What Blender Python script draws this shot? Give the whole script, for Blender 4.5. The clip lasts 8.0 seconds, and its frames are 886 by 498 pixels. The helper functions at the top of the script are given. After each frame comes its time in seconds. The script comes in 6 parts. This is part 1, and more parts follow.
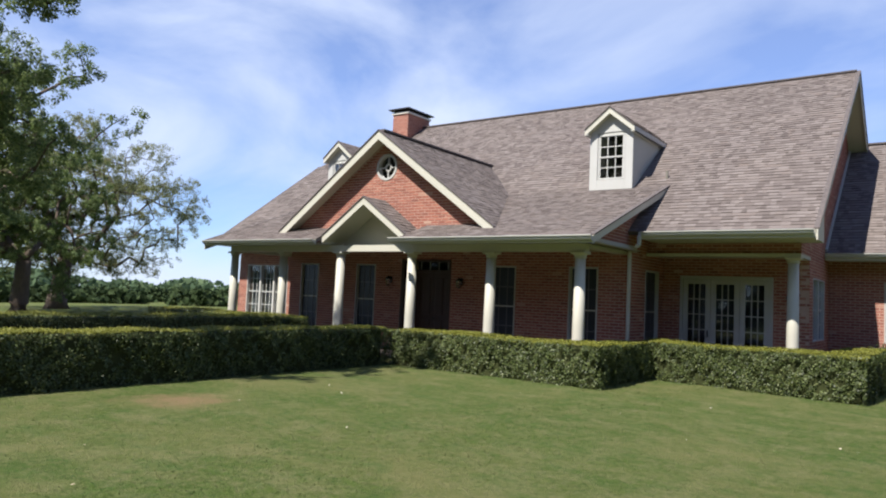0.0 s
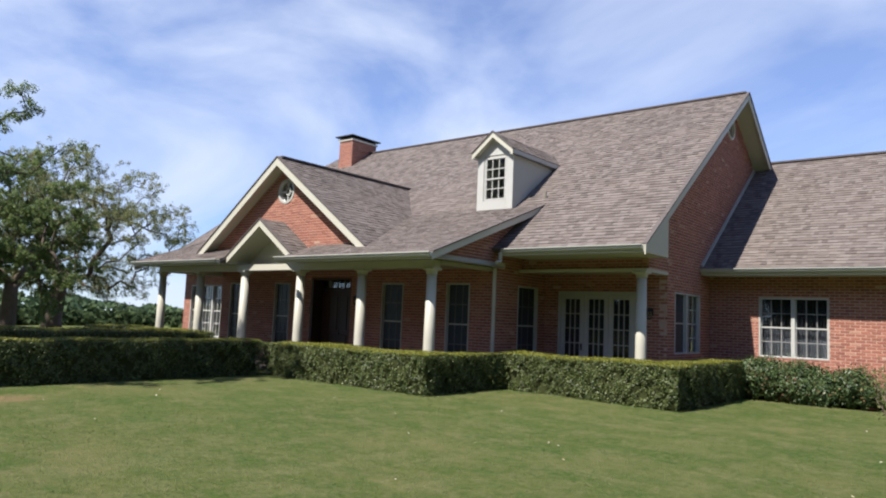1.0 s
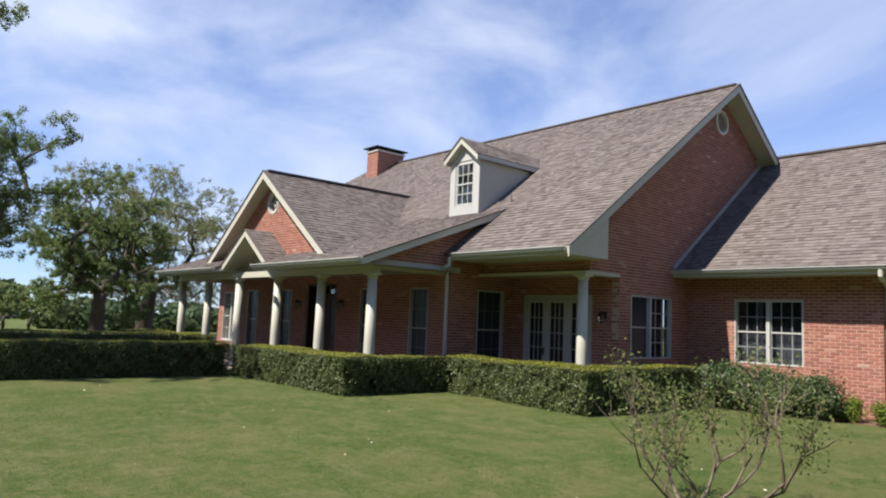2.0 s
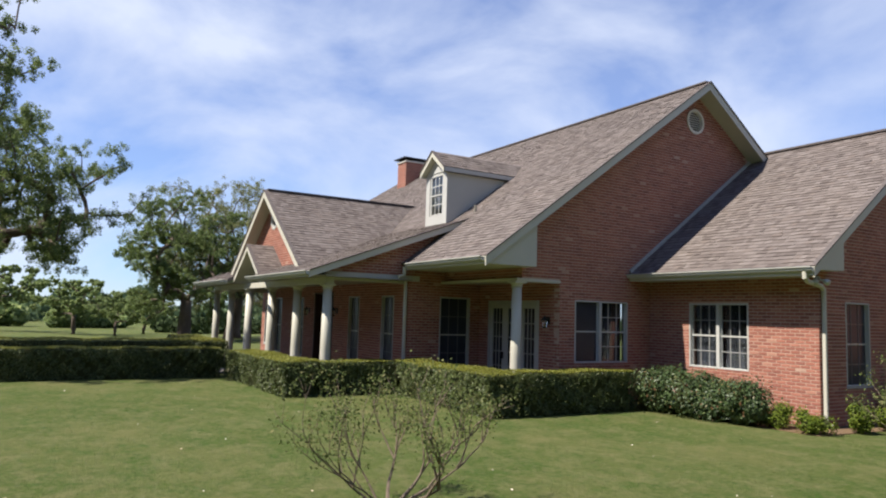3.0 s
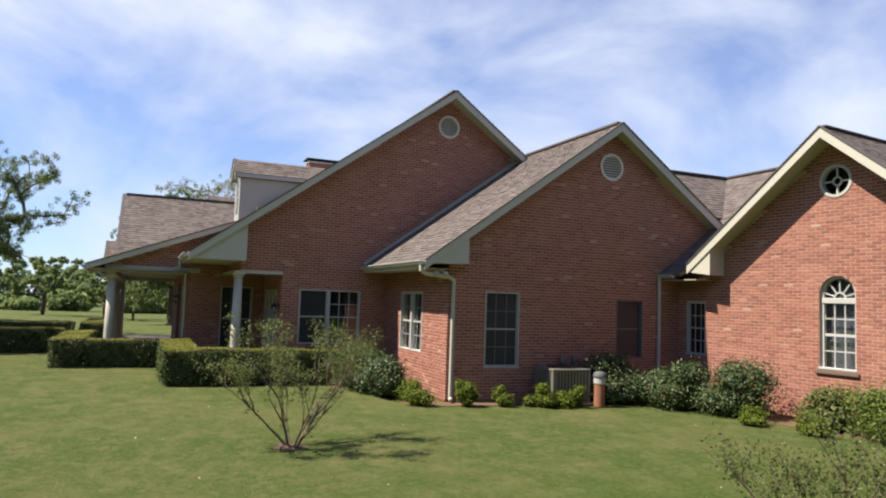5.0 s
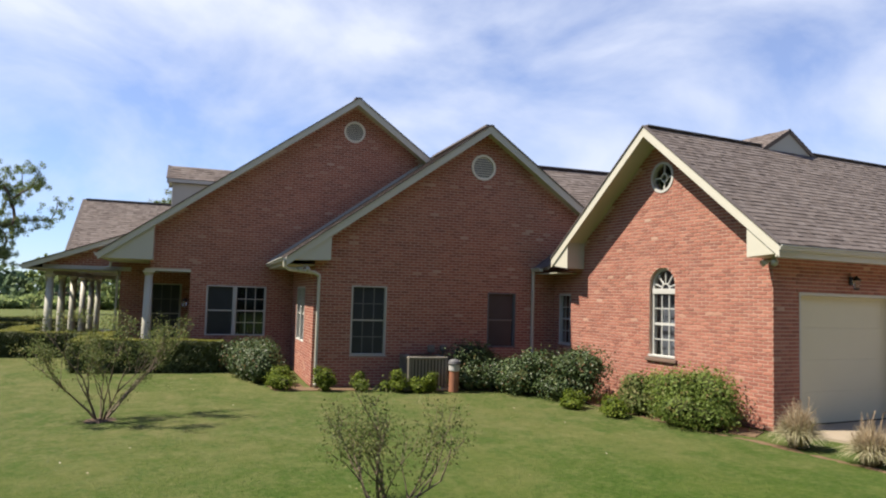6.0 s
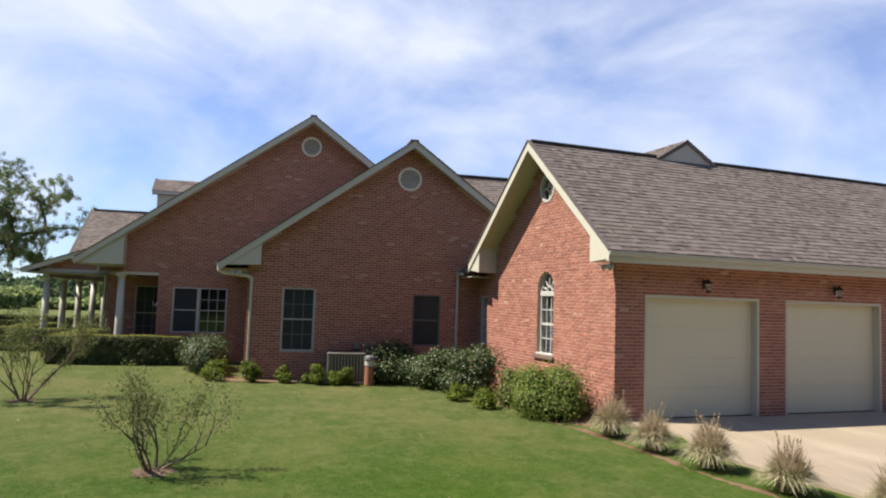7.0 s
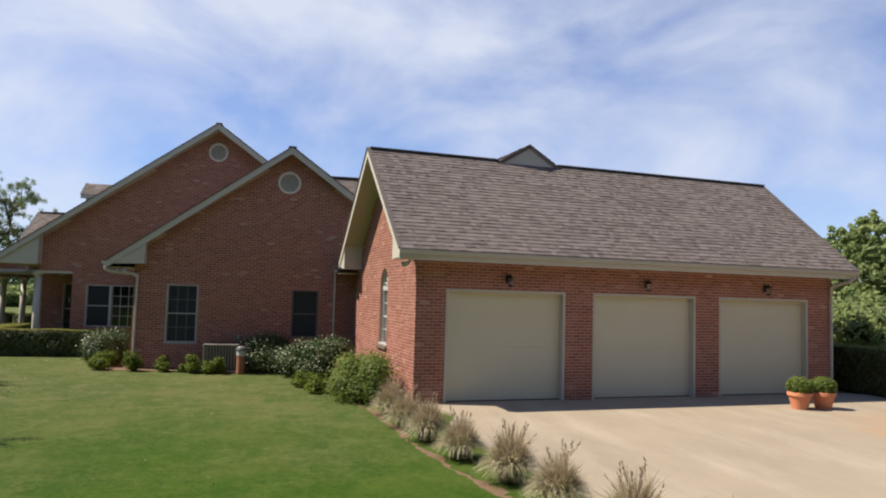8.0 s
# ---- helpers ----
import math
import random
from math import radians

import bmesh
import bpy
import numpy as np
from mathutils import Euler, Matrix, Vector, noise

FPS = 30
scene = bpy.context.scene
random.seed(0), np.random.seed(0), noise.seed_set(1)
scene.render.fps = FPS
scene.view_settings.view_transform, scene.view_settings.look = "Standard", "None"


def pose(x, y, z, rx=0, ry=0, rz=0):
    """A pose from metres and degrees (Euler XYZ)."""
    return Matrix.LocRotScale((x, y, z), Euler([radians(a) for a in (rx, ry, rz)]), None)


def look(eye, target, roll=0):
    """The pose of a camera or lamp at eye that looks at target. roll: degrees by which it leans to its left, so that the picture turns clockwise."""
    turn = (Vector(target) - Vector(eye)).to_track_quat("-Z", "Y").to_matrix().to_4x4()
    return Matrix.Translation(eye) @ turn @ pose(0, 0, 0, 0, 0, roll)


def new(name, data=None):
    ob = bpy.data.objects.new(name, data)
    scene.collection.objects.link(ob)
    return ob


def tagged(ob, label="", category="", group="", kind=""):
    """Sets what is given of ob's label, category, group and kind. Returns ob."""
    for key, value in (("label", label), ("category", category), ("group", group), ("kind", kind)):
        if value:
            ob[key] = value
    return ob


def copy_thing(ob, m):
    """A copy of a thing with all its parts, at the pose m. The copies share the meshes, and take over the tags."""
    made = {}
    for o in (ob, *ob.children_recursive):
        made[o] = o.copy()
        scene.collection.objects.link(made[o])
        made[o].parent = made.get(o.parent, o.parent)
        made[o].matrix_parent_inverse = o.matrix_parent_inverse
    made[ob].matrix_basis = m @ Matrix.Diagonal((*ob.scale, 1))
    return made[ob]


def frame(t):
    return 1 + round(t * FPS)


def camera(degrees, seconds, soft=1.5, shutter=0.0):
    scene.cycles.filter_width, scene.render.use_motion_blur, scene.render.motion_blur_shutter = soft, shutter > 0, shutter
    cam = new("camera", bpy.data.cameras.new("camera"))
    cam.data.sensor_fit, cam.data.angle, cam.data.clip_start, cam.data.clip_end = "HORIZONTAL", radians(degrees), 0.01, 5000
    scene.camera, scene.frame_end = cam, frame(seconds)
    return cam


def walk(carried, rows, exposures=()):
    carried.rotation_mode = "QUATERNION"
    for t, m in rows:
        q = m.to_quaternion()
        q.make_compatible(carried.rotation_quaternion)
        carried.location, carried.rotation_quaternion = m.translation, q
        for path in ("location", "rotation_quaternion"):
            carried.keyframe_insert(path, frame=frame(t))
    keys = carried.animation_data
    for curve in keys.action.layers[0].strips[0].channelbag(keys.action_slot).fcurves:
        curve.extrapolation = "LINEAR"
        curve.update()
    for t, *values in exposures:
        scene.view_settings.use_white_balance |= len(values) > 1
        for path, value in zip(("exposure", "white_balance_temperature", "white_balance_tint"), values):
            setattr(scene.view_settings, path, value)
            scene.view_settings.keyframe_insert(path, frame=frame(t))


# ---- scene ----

cam = camera(64.5, 8.0, soft=2.05)
PATH = [
    (0, (-1.794, -1.945, 1.672), (-2.97, -0.333, 1.804), 2.6),
    (0.5, (0.336, -1.713, 1.572), (-0.867, -0.125, 1.75), 2.2),
    (1, (1.884, -0.379, 1.611), (0.625, 1.163, 1.807), 2.4),
    (1.2, (2.503, 0.157, 1.555), (1.221, 1.678, 1.765), 2.8),
    (2.3, (5.944, 2.949, 1.747), (4.367, 4.165, 1.941), 2.1),
    (2.5, (6.575, 3.502, 1.787), (4.963, 4.67, 1.978), 2.1),
    (3, (8.239, 4.912, 2.003), (6.531, 5.936, 2.192), 1.7),
    (3.5, (9.903, 6.56, 2.063), (8.152, 7.509, 2.246), 1.8),
    (4, (11.509, 8.379, 2.129), (9.729, 9.27, 2.315), 1.9),
    (4.5, (13.118, 10.361, 2.176), (11.323, 11.226, 2.35), 2.1),
    (4.7, (13.8, 11.133, 2.23), (11.986, 11.961, 2.392), 2.1),
    (5.8, (17.083, 15.362, 2.298), (15.203, 16.031, 2.434), 1.6),
    (6, (17.587, 16.085, 2.287), (15.697, 16.726, 2.425), 1.6),
    (6.5, (18.79, 17.729, 2.28), (16.876, 18.291, 2.424), 1.9),
    (7, (20.168, 19.412, 2.319), (18.228, 19.874, 2.465), 1.9),
    (7.5, (21.359, 21.507, 2.37), (19.409, 21.93, 2.513), 1.6),
    (8, (22.601, 23.527, 2.404), (20.646, 23.928, 2.538), 1.6),
]
EXPOSE_KEYS = [(0.0, 0.9, 6150, 10), (1.0, 0.87, 6200, 10), (2.5, 0.86, 6350, 10), (4.5, 0.93, 6680, 10), (6.0, 0.98, 6760, 10), (6.5, 1.0, 6740, 10), (7.2, 0.92, 6720, 10), (8.0, 0.7, 6750, 10)]
walk(cam, [(t, look(eye, target, roll)) for t, eye, target, roll in PATH], EXPOSE_KEYS)

# ---- sky, sun and exposure ----
SUN_WAY = Vector((0.2, 1.0, -1.36))
world = bpy.data.worlds.new("world")
scene.world = world
world.use_nodes = True
wn = world.node_tree
wn.nodes.clear()


def wnode(kind, **kw):
    n = wn.nodes.new(kind)
    for k, v in kw.items():
        n.inputs[k].default_value = v
    return n


w_out = wnode("ShaderNodeOutputWorld")
w_bg = wnode("ShaderNodeBackground", Strength=0.0405)
w_sky = wnode("ShaderNodeTexSky")
w_sky.sky_type = "NISHITA"
w_sky.sun_disc = False
w_sky.sun_elevation = math.atan2(1.36, math.hypot(0.2, 1.0))
w_sky.sun_rotation = math.atan2(-0.2, -1.0)
w_sky.air_density, w_sky.dust_density, w_sky.ozone_density = 1.0, 0.0, 1.5
w_co = wnode("ShaderNodeTexCoord")
w_map = wnode("ShaderNodeMapping", Rotation=(0.25, 0.1, 0.9), Scale=(0.9, 2.0, 3.2))
w_no = wnode("ShaderNodeTexNoise", Scale=1.5, Detail=8.0, Roughness=0.53, Distortion=0.45)
w_ra = wnode("ShaderNodeMapRange")
w_ra.inputs["From Min"].default_value, w_ra.inputs["From Max"].default_value = 0.4, 0.66
w_mix = wnode("ShaderNodeMixRGB")
w_mix.inputs[2].default_value = (11.2, 12.2, 14.6, 1)
# a thin veil with brighter wisps, thinning out towards the zenith
w_veil = wnode("ShaderNodeMapRange")
w_veil.inputs["To Min"].default_value, w_veil.inputs["To Max"].default_value = 0.24, 0.9
w_sep = wnode("ShaderNodeSeparateXYZ")
w_high = wnode("ShaderNodeMapRange")
w_high.interpolation_type = "SMOOTHSTEP"
for k_, v_ in (("From Min", 0.45), ("From Max", 0.85), ("To Min", 1.0), ("To Max", 0.05)):
    w_high.inputs[k_].default_value = v_
w_mul = wnode("ShaderNodeMath")
w_mul.operation = "MULTIPLY"
L = wn.links.new
L(w_co.outputs["Generated"], w_map.inputs["Vector"])
L(w_map.outputs[0], w_no.inputs["Vector"])
L(w_no.outputs["Fac"], w_ra.inputs["Value"])
L(w_ra.outputs[0], w_veil.inputs["Value"])
L(w_veil.outputs[0], w_mul.inputs[0])
L(w_co.outputs["Generated"], w_sep.inputs[0])
L(w_sep.outputs["Z"], w_high.inputs["Value"])
L(w_high.outputs[0], w_mul.inputs[1])
L(w_mul.outputs[0], w_mix.inputs[0])
w_gain = wnode("ShaderNodeMixRGB")
w_gain.blend_type = "MULTIPLY"
w_gain.inputs[0].default_value = 1.0
w_gain.inputs[2].default_value = (1.08, 1.47, 2.25, 1)
L(w_sky.outputs[0], w_gain.inputs[1])
L(w_gain.outputs[0], w_mix.inputs[1])
L(w_mix.outputs[0], w_bg.inputs["Color"])
L(w_bg.outputs[0], w_out.inputs["Surface"])

sun = new("sun", bpy.data.lights.new("sun", "SUN"))
sun.data.energy, sun.data.angle, sun.data.color = 5.0, radians(0.55), (1.0, 0.92, 0.8)
sun.matrix_world = look((0, 0, 30), Vector((0, 0, 30)) + SUN_WAY)


# ---- materials ----
class Mat:
    """A node material with short helpers."""

    def __init__(self, name, rough=0.7, metal=0.0, spec=0.5):
        self.m = bpy.data.materials.new(name)
        self.m.use_nodes = True
        self.t = self.m.node_tree
        self.b = self.t.nodes["Principled BSDF"]
        self.b.inputs["Roughness"].default_value = rough
        self.b.inputs["Metallic"].default_value = metal
        self.b.inputs["Specular IOR Level"].default_value = spec
        self.co = None

    def n(self, kind, **kw):
        node = self.t.nodes.new(kind)
        for k, v in kw.items():
            node.inputs[k.replace("_", " ")].default_value = v
        return node

    def l(self, a, b):
        self.t.links.new(a, b)

    def coords(self, scale=(1, 1, 1)):
        if self.co is None:
            self.co = self.n("ShaderNodeNewGeometry")
        mp = self.n("ShaderNodeMapping", Scale=scale)
        self.l(self.co.outputs["Position"], mp.inputs["Vector"])
        return mp.outputs[0]

    def noise(self, scale, detail=4.0, rough=0.55, stretch=(1, 1, 1), distort=0.0):
        no = self.n("ShaderNodeTexNoise", Scale=scale, Detail=detail, Roughness=rough, Distortion=distort)
        self.l(self.coords(stretch), no.inputs["Vector"])
        return no.outputs["Fac"]

    def ramp(self, fac, stops):
        r = self.n("ShaderNodeValToRGB")
        els = r.color_ramp.elements
        while len(els) < len(stops):
            els.new(0.5)
        for e, (p, c) in zip(els, stops):
            e.position, e.color = p, (*c, 1)
        self.l(fac, r.inputs[0])
        return r.outputs[0]

    def mix(self, fac, a, b, mode="MIX"):
        m = self.n("ShaderNodeMixRGB")
        m.blend_type = mode
        for i, v in ((0, fac), (1, a), (2, b)):
            if isinstance(v, (int, float)):
                m.inputs[i].default_value = v
            elif isinstance(v, tuple):
                m.inputs[i].default_value = (*v, 1)
            else:
                self.l(v, m.inputs[i])
        return m.outputs[0]

    def math(self, op, a, b=0.0):
        m = self.n("ShaderNodeMath")
        m.operation = op
        for i, v in ((0, a), (1, b)):
            if isinstance(v, (int, float)):
                m.inputs[i].default_value = v
            else:
                self.l(v, m.inputs[i])
        return m.outputs[0]

    def each(self):
        """A random value for each piece, joined or single."""
        if self.co is None:
            self.co = self.n("ShaderNodeNewGeometry")
        oi = self.n("ShaderNodeObjectInfo")
        return self.math("FRACT", self.math("ADD", self.co.outputs["Random Per Island"], oi.outputs["Random"]))

    def colour(self, c):
        if isinstance(c, tuple):
            self.b.inputs["Base Color"].default_value = (*c, 1)
        else:
            self.l(c, self.b.inputs["Base Color"])
        return self

    def bump(self, fac, strength=0.3, dist=0.01):
        bp = self.n("ShaderNodeBump", Strength=strength, Distance=dist)
        self.l(fac, bp.inputs["Height"])
        self.l(bp.outputs[0], self.b.inputs["Normal"])
        return self

    def through_light(self, amount):
        """Leaves let some light through."""
        tr = self.n("ShaderNodeBsdfTranslucent")
        link = self.b.inputs["Base Color"].links
        if link:
            self.l(link[0].from_socket, tr.inputs["Color"])
        else:
            tr.inputs["Color"].default_value = self.b.inputs["Base Color"].default_value
        mx = self.n("ShaderNodeMixShader")
        mx.inputs[0].default_value = amount
        self.l(self.b.outputs[0], mx.inputs[1])
        self.l(tr.outputs[0], mx.inputs[2])
        out = [n for n in self.t.nodes if n.type == "OUTPUT_MATERIAL"][0]
        self.l(mx.outputs[0], out.inputs["Surface"])
        return self


def make_materials():
    M = {}

    def add(key, *a, **k):
        M[key] = Mat(key, *a, **k)
        return M[key]

    m = add("brick", 0.88, spec=0.3)
    e = m.each()
    col = m.ramp(e, [(0.0, (0.215, 0.088, 0.068)), (0.12, (0.262, 0.102, 0.075)), (0.45, (0.305, 0.119, 0.086)), (0.8, (0.362, 0.148, 0.104)), (0.975, (0.395, 0.175, 0.125)), (0.988, (0.44, 0.25, 0.18)), (1.0, (0.5, 0.36, 0.28))])
    col = m.mix(m.math("MULTIPLY", m.noise(38, 3), 0.35), col, (0.21, 0.082, 0.062))
    col = m.mix(m.math("MULTIPLY", m.ramp(m.noise(0.8, 5), [(0.45, (0, 0, 0)), (0.75, (1, 1, 1))]), 0.2), col, (0.38, 0.2, 0.15))
    col = m.mix(m.math("MULTIPLY", m.ramp(m.noise(1.6, 6, 0.65, (1, 1, 0.5)), [(0.52, (0, 0, 0)), (0.8, (1, 1, 1))]), 0.3), col, (0.2, 0.1, 0.085))
    m.colour(col).bump(m.noise(90, 3), 0.35, 0.005)
    m = add("mortar", 0.95)
    m.colour(m.mix(m.noise(5, 5), (0.4, 0.26, 0.195), (0.52, 0.375, 0.3))).bump(m.noise(120, 2), 0.3, 0.003)
    m = add("shingle", 0.92, spec=0.2)
    e = m.each()
    col = m.ramp(e, [(0.0, (0.095, 0.079, 0.074)), (0.25, (0.13, 0.109, 0.102)), (0.6, (0.162, 0.139, 0.131)), (0.85, (0.198, 0.172, 0.162)), (1.0, (0.15, 0.122, 0.11))])
    col = m.mix(m.math("MULTIPLY", m.noise(160, 2), 0.5), col, (0.105, 0.085, 0.075))
    col = m.mix(m.math("MULTIPLY", m.ramp(m.noise(0.55, 5), [(0.4, (0, 0, 0)), (0.7, (1, 1, 1))]), 0.2), col, (0.22, 0.185, 0.162))
    col = m.mix(m.math("MULTIPLY", m.ramp(m.noise(0.9, 5, 0.6, (2.2, 2.2, 0.5)), [(0.5, (0, 0, 0)), (0.8, (1, 1, 1))]), 0.16), col, (0.09, 0.078, 0.07))
    m.colour(col).bump(m.noise(260, 2), 0.5, 0.003)
    m = add("ridge_cap", 0.95)
    m.colour(m.mix(m.noise(9, 4), (0.06, 0.05, 0.05), (0.14, 0.118, 0.11)))
    m = add("cream_paint", 0.5)
    m.colour(m.mix(m.noise(2.2, 6, 0.65), (0.436, 0.421, 0.351), (0.514, 0.499, 0.429))).bump(m.noise(40, 3), 0.08, 0.003)
    m = add("white_paint", 0.45)
    m.colour(m.mix(m.noise(3, 5), (0.4, 0.4, 0.378), (0.47, 0.47, 0.45)))
    m = add("soffit_paint", 0.6)
    m.colour(m.mix(m.noise(1.6, 5), (0.4, 0.4, 0.31), (0.47, 0.465, 0.365)))
    m = add("siding", 0.6)
    m.colour(m.mix(m.noise(1.5, 5), (0.361, 0.361, 0.332), (0.433, 0.433, 0.397)))
    m = add("garage_door", 0.5)
    m.colour(m.mix(m.noise(0.9, 6, 0.6), (0.512, 0.492, 0.362), (0.594, 0.562, 0.421))).bump(m.noise(60, 2), 0.05, 0.002)
    m = add("dark_metal", 0.5, 0.6)
    m.colour(m.mix(m.noise(12, 4), (0.02, 0.018, 0.017), (0.05, 0.045, 0.04)))
    m = add("vent", 0.6)
    m.colour(m.mix(m.noise(6, 4), (0.575, 0.538, 0.459), (0.689, 0.654, 0.575)))
    m = add("wood_door", 0.45)
    m.colour(m.mix(m.noise(3, 5, stretch=(8, 8, 0.7)), (0.028, 0.012, 0.009), (0.06, 0.024, 0.015)))
    m = add("grey_frame", 0.5)
    m.colour(m.mix(m.noise(5, 4), (0.36, 0.355, 0.32), (0.44, 0.43, 0.39)))
    # bars of grey_frame windows get this darker grey, shade put into the colour
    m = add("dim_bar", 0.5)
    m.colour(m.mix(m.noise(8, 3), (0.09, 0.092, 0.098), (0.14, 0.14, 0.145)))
    # wing window bars: white paint darkened to carry the shade they stand in
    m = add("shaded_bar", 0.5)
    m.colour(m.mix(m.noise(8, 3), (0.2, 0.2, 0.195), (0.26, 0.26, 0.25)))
    # near-black backing for openings; the gloom inside is put into the colour
    m = add("inside_shade", 0.9)
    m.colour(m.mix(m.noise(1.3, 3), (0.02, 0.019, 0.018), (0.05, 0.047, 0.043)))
    m = add("curtain", 0.9)
    m.colour(m.mix(m.noise(4, 3, stretch=(9, 9, 0.3)), (0.03, 0.034, 0.045), (0.085, 0.09, 0.11)))
    m = add("glass", 0.03)
    m.colour((0.75, 0.8, 0.82))
    m.b.inputs["Transmission Weight"].default_value = 1.0
    m.b.inputs["IOR"].default_value = 1.5
    m = add("concrete", 0.85)
    col = m.mix(m.noise(0.7, 7, 0.65), (0.235, 0.19, 0.135), (0.33, 0.275, 0.2))
    col = m.mix(m.ramp(m.noise(0.5, 7, 0.7, (0.5, 2.2, 1)), [(0.48, (0, 0, 0)), (0.75, (0.6, 0.6, 0.6))]), col, (0.4, 0.34, 0.26))
    col = m.mix(m.ramp(m.noise(0.33, 6, 0.65, (0.6, 1.6, 1)), [(0.52, (0, 0, 0)), (0.75, (0.5, 0.5, 0.5))]), col, (0.17, 0.135, 0.1))
    d = m.n("ShaderNodeVectorMath")
    d.operation = "DISTANCE"
    d.inputs[1].default_value = (12.0, 37.5, 0.03)
    m.l(m.co.outputs["Position"], d.inputs[0])
    rust = m.math("ADD", d.outputs["Value"], m.math("MULTIPLY", m.noise(0.6, 5, 0.65), 4.0))
    col = m.mix(m.ramp(m.math("MULTIPLY", rust, 0.1), [(0.42, (0.75, 0.75, 0.75)), (0.56, (0, 0, 0))]), col, (0.36, 0.2, 0.09))
    col = m.mix(m.ramp(m.noise(18, 5, 0.8), [(0.55, (0, 0, 0)), (0.75, (0.35, 0.35, 0.35))]), col, (0.15, 0.12, 0.09))
    m.colour(col).bump(m.noise(70, 3), 0.2, 0.004)
    m = add("porch_floor", 0.8)
    m.colour(m.mix(m.noise(2, 5), (0.126, 0.076, 0.055), (0.160, 0.109, 0.084)))
    # unseen floor, darkened so that less light bounces into the porch
    m = add("porch_slab", 0.7)
    m.colour(m.mix(m.noise(2, 5), (0.05, 0.04, 0.035), (0.075, 0.058, 0.05))).bump(m.noise(50, 3), 0.2, 0.003)
    # darker copy of soffit_paint; porch shade put into the ceiling colour
    m = add("dimmed_soffit", 0.6)
    m.colour(m.mix(m.noise(1.6, 5), (0.26, 0.24, 0.185), (0.32, 0.295, 0.23)))
    m = add("soil", 0.98)
    m.colour(m.mix(m.noise(7, 6), (0.105, 0.064, 0.034), (0.188, 0.120, 0.064))).bump(m.noise(40, 5), 0.8, 0.02)
    m = add("terracotta", 0.75)
    m.colour(m.mix(m.noise(6, 5), (0.5, 0.17, 0.085), (0.62, 0.26, 0.14)))
    m = add("rust_pipe", 0.8)
    m.colour(m.mix(m.noise(7, 5), (0.2, 0.075, 0.04), (0.34, 0.15, 0.085)))
    m = add("bark", 0.95)
    m.colour(m.mix(m.noise(6, 6, stretch=(3, 3, 0.6)), (0.05, 0.036, 0.027), (0.14, 0.105, 0.08))).bump(m.noise(12, 5, stretch=(3, 3, 0.5)), 0.9, 0.03)
    m = add("twig", 0.9)
    m.colour(m.mix(m.noise(20, 4), (0.09, 0.066, 0.045), (0.2, 0.155, 0.11)))
    # dark filling inside foliage; the shade between the leaves is its colour
    m = add("shade_core", 1.0, spec=0.1)
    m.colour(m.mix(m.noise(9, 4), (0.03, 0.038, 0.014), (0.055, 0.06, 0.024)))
    m = add("mulch", 1.0)
    m.colour(m.mix(m.ramp(m.noise(26, 5, 0.7), [(0.35, (0, 0, 0)), (0.65, (1, 1, 1))]), (0.045, 0.026, 0.016), (0.2, 0.135, 0.09))).bump(m.noise(50, 3), 1.0, 0.03)
    m = add("screen", 0.3, spec=0.35)
    m.colour(m.mix(m.noise(2.5, 4), (0.018, 0.021, 0.029), (0.036, 0.041, 0.054)))
    m = add("dead_leaf", 0.8)
    m.colour(m.ramp(m.each(), [(0, (0.45, 0.36, 0.22)), (1, (0.75, 0.7, 0.58))]))
    m = add("ac_metal", 0.55, 0.2)
    m.colour(m.mix(m.noise(3, 4), (0.17, 0.158, 0.13), (0.22, 0.205, 0.17)))

    def leaf(key, stops, rough=0.55, trans=0.3, spec=0.4):
        q = add(key, rough, spec=spec)
        c = q.ramp(q.each(), stops)
        c = q.mix(q.math("MULTIPLY", q.noise(0.6, 3), 0.45), c, stops[0][1])
        q.colour(c).through_light(trans)

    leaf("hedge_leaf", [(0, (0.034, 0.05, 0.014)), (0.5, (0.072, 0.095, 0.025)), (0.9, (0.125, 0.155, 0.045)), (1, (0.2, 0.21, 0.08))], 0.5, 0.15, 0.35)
    # leaves of the clipped top: yellower, with sunlight worked into a lighter colour
    leaf("hedge_sunlit_leaf", [(0, (0.14, 0.15, 0.022)), (0.5, (0.21, 0.22, 0.035)), (1, (0.3, 0.29, 0.055))])
    leaf("holly_leaf", [(0, (0.032, 0.055, 0.02)), (0.6, (0.065, 0.105, 0.036)), (0.93, (0.11, 0.15, 0.05)), (1, (0.2, 0.08, 0.045))], 0.48, 0.15, 0.35)
    leaf("lime_leaf", [(0, (0.07, 0.11, 0.012)), (0.5, (0.13, 0.18, 0.02)), (1, (0.22, 0.26, 0.035))], 0.6, 0.35, 0.2)
    leaf("twig_leaf", [(0, (0.09, 0.12, 0.035)), (0.6, (0.16, 0.2, 0.065)), (1, (0.28, 0.25, 0.11))], 0.6, 0.45, 0.2)
    leaf("oak_leaf", [(0, (0.075, 0.115, 0.04)), (0.5, (0.15, 0.205, 0.068)), (1, (0.3, 0.35, 0.125))], 0.55, 0.5, 0.3)
    leaf("spring_leaf", [(0, (0.12, 0.14, 0.06)), (0.5, (0.22, 0.24, 0.105)), (1, (0.36, 0.35, 0.17))], 0.6, 0.55, 0.25)
    leaf("far_leaf", [(0, (0.15, 0.21, 0.085)), (0.5, (0.26, 0.33, 0.13)), (1, (0.4, 0.45, 0.18))], 0.6, 0.55, 0.25)
    leaf("wood_leaf", [(0, (0.03, 0.052, 0.014)), (0.5, (0.05, 0.08, 0.022)), (1, (0.08, 0.11, 0.032))], 0.7, 0.2, 0.2)
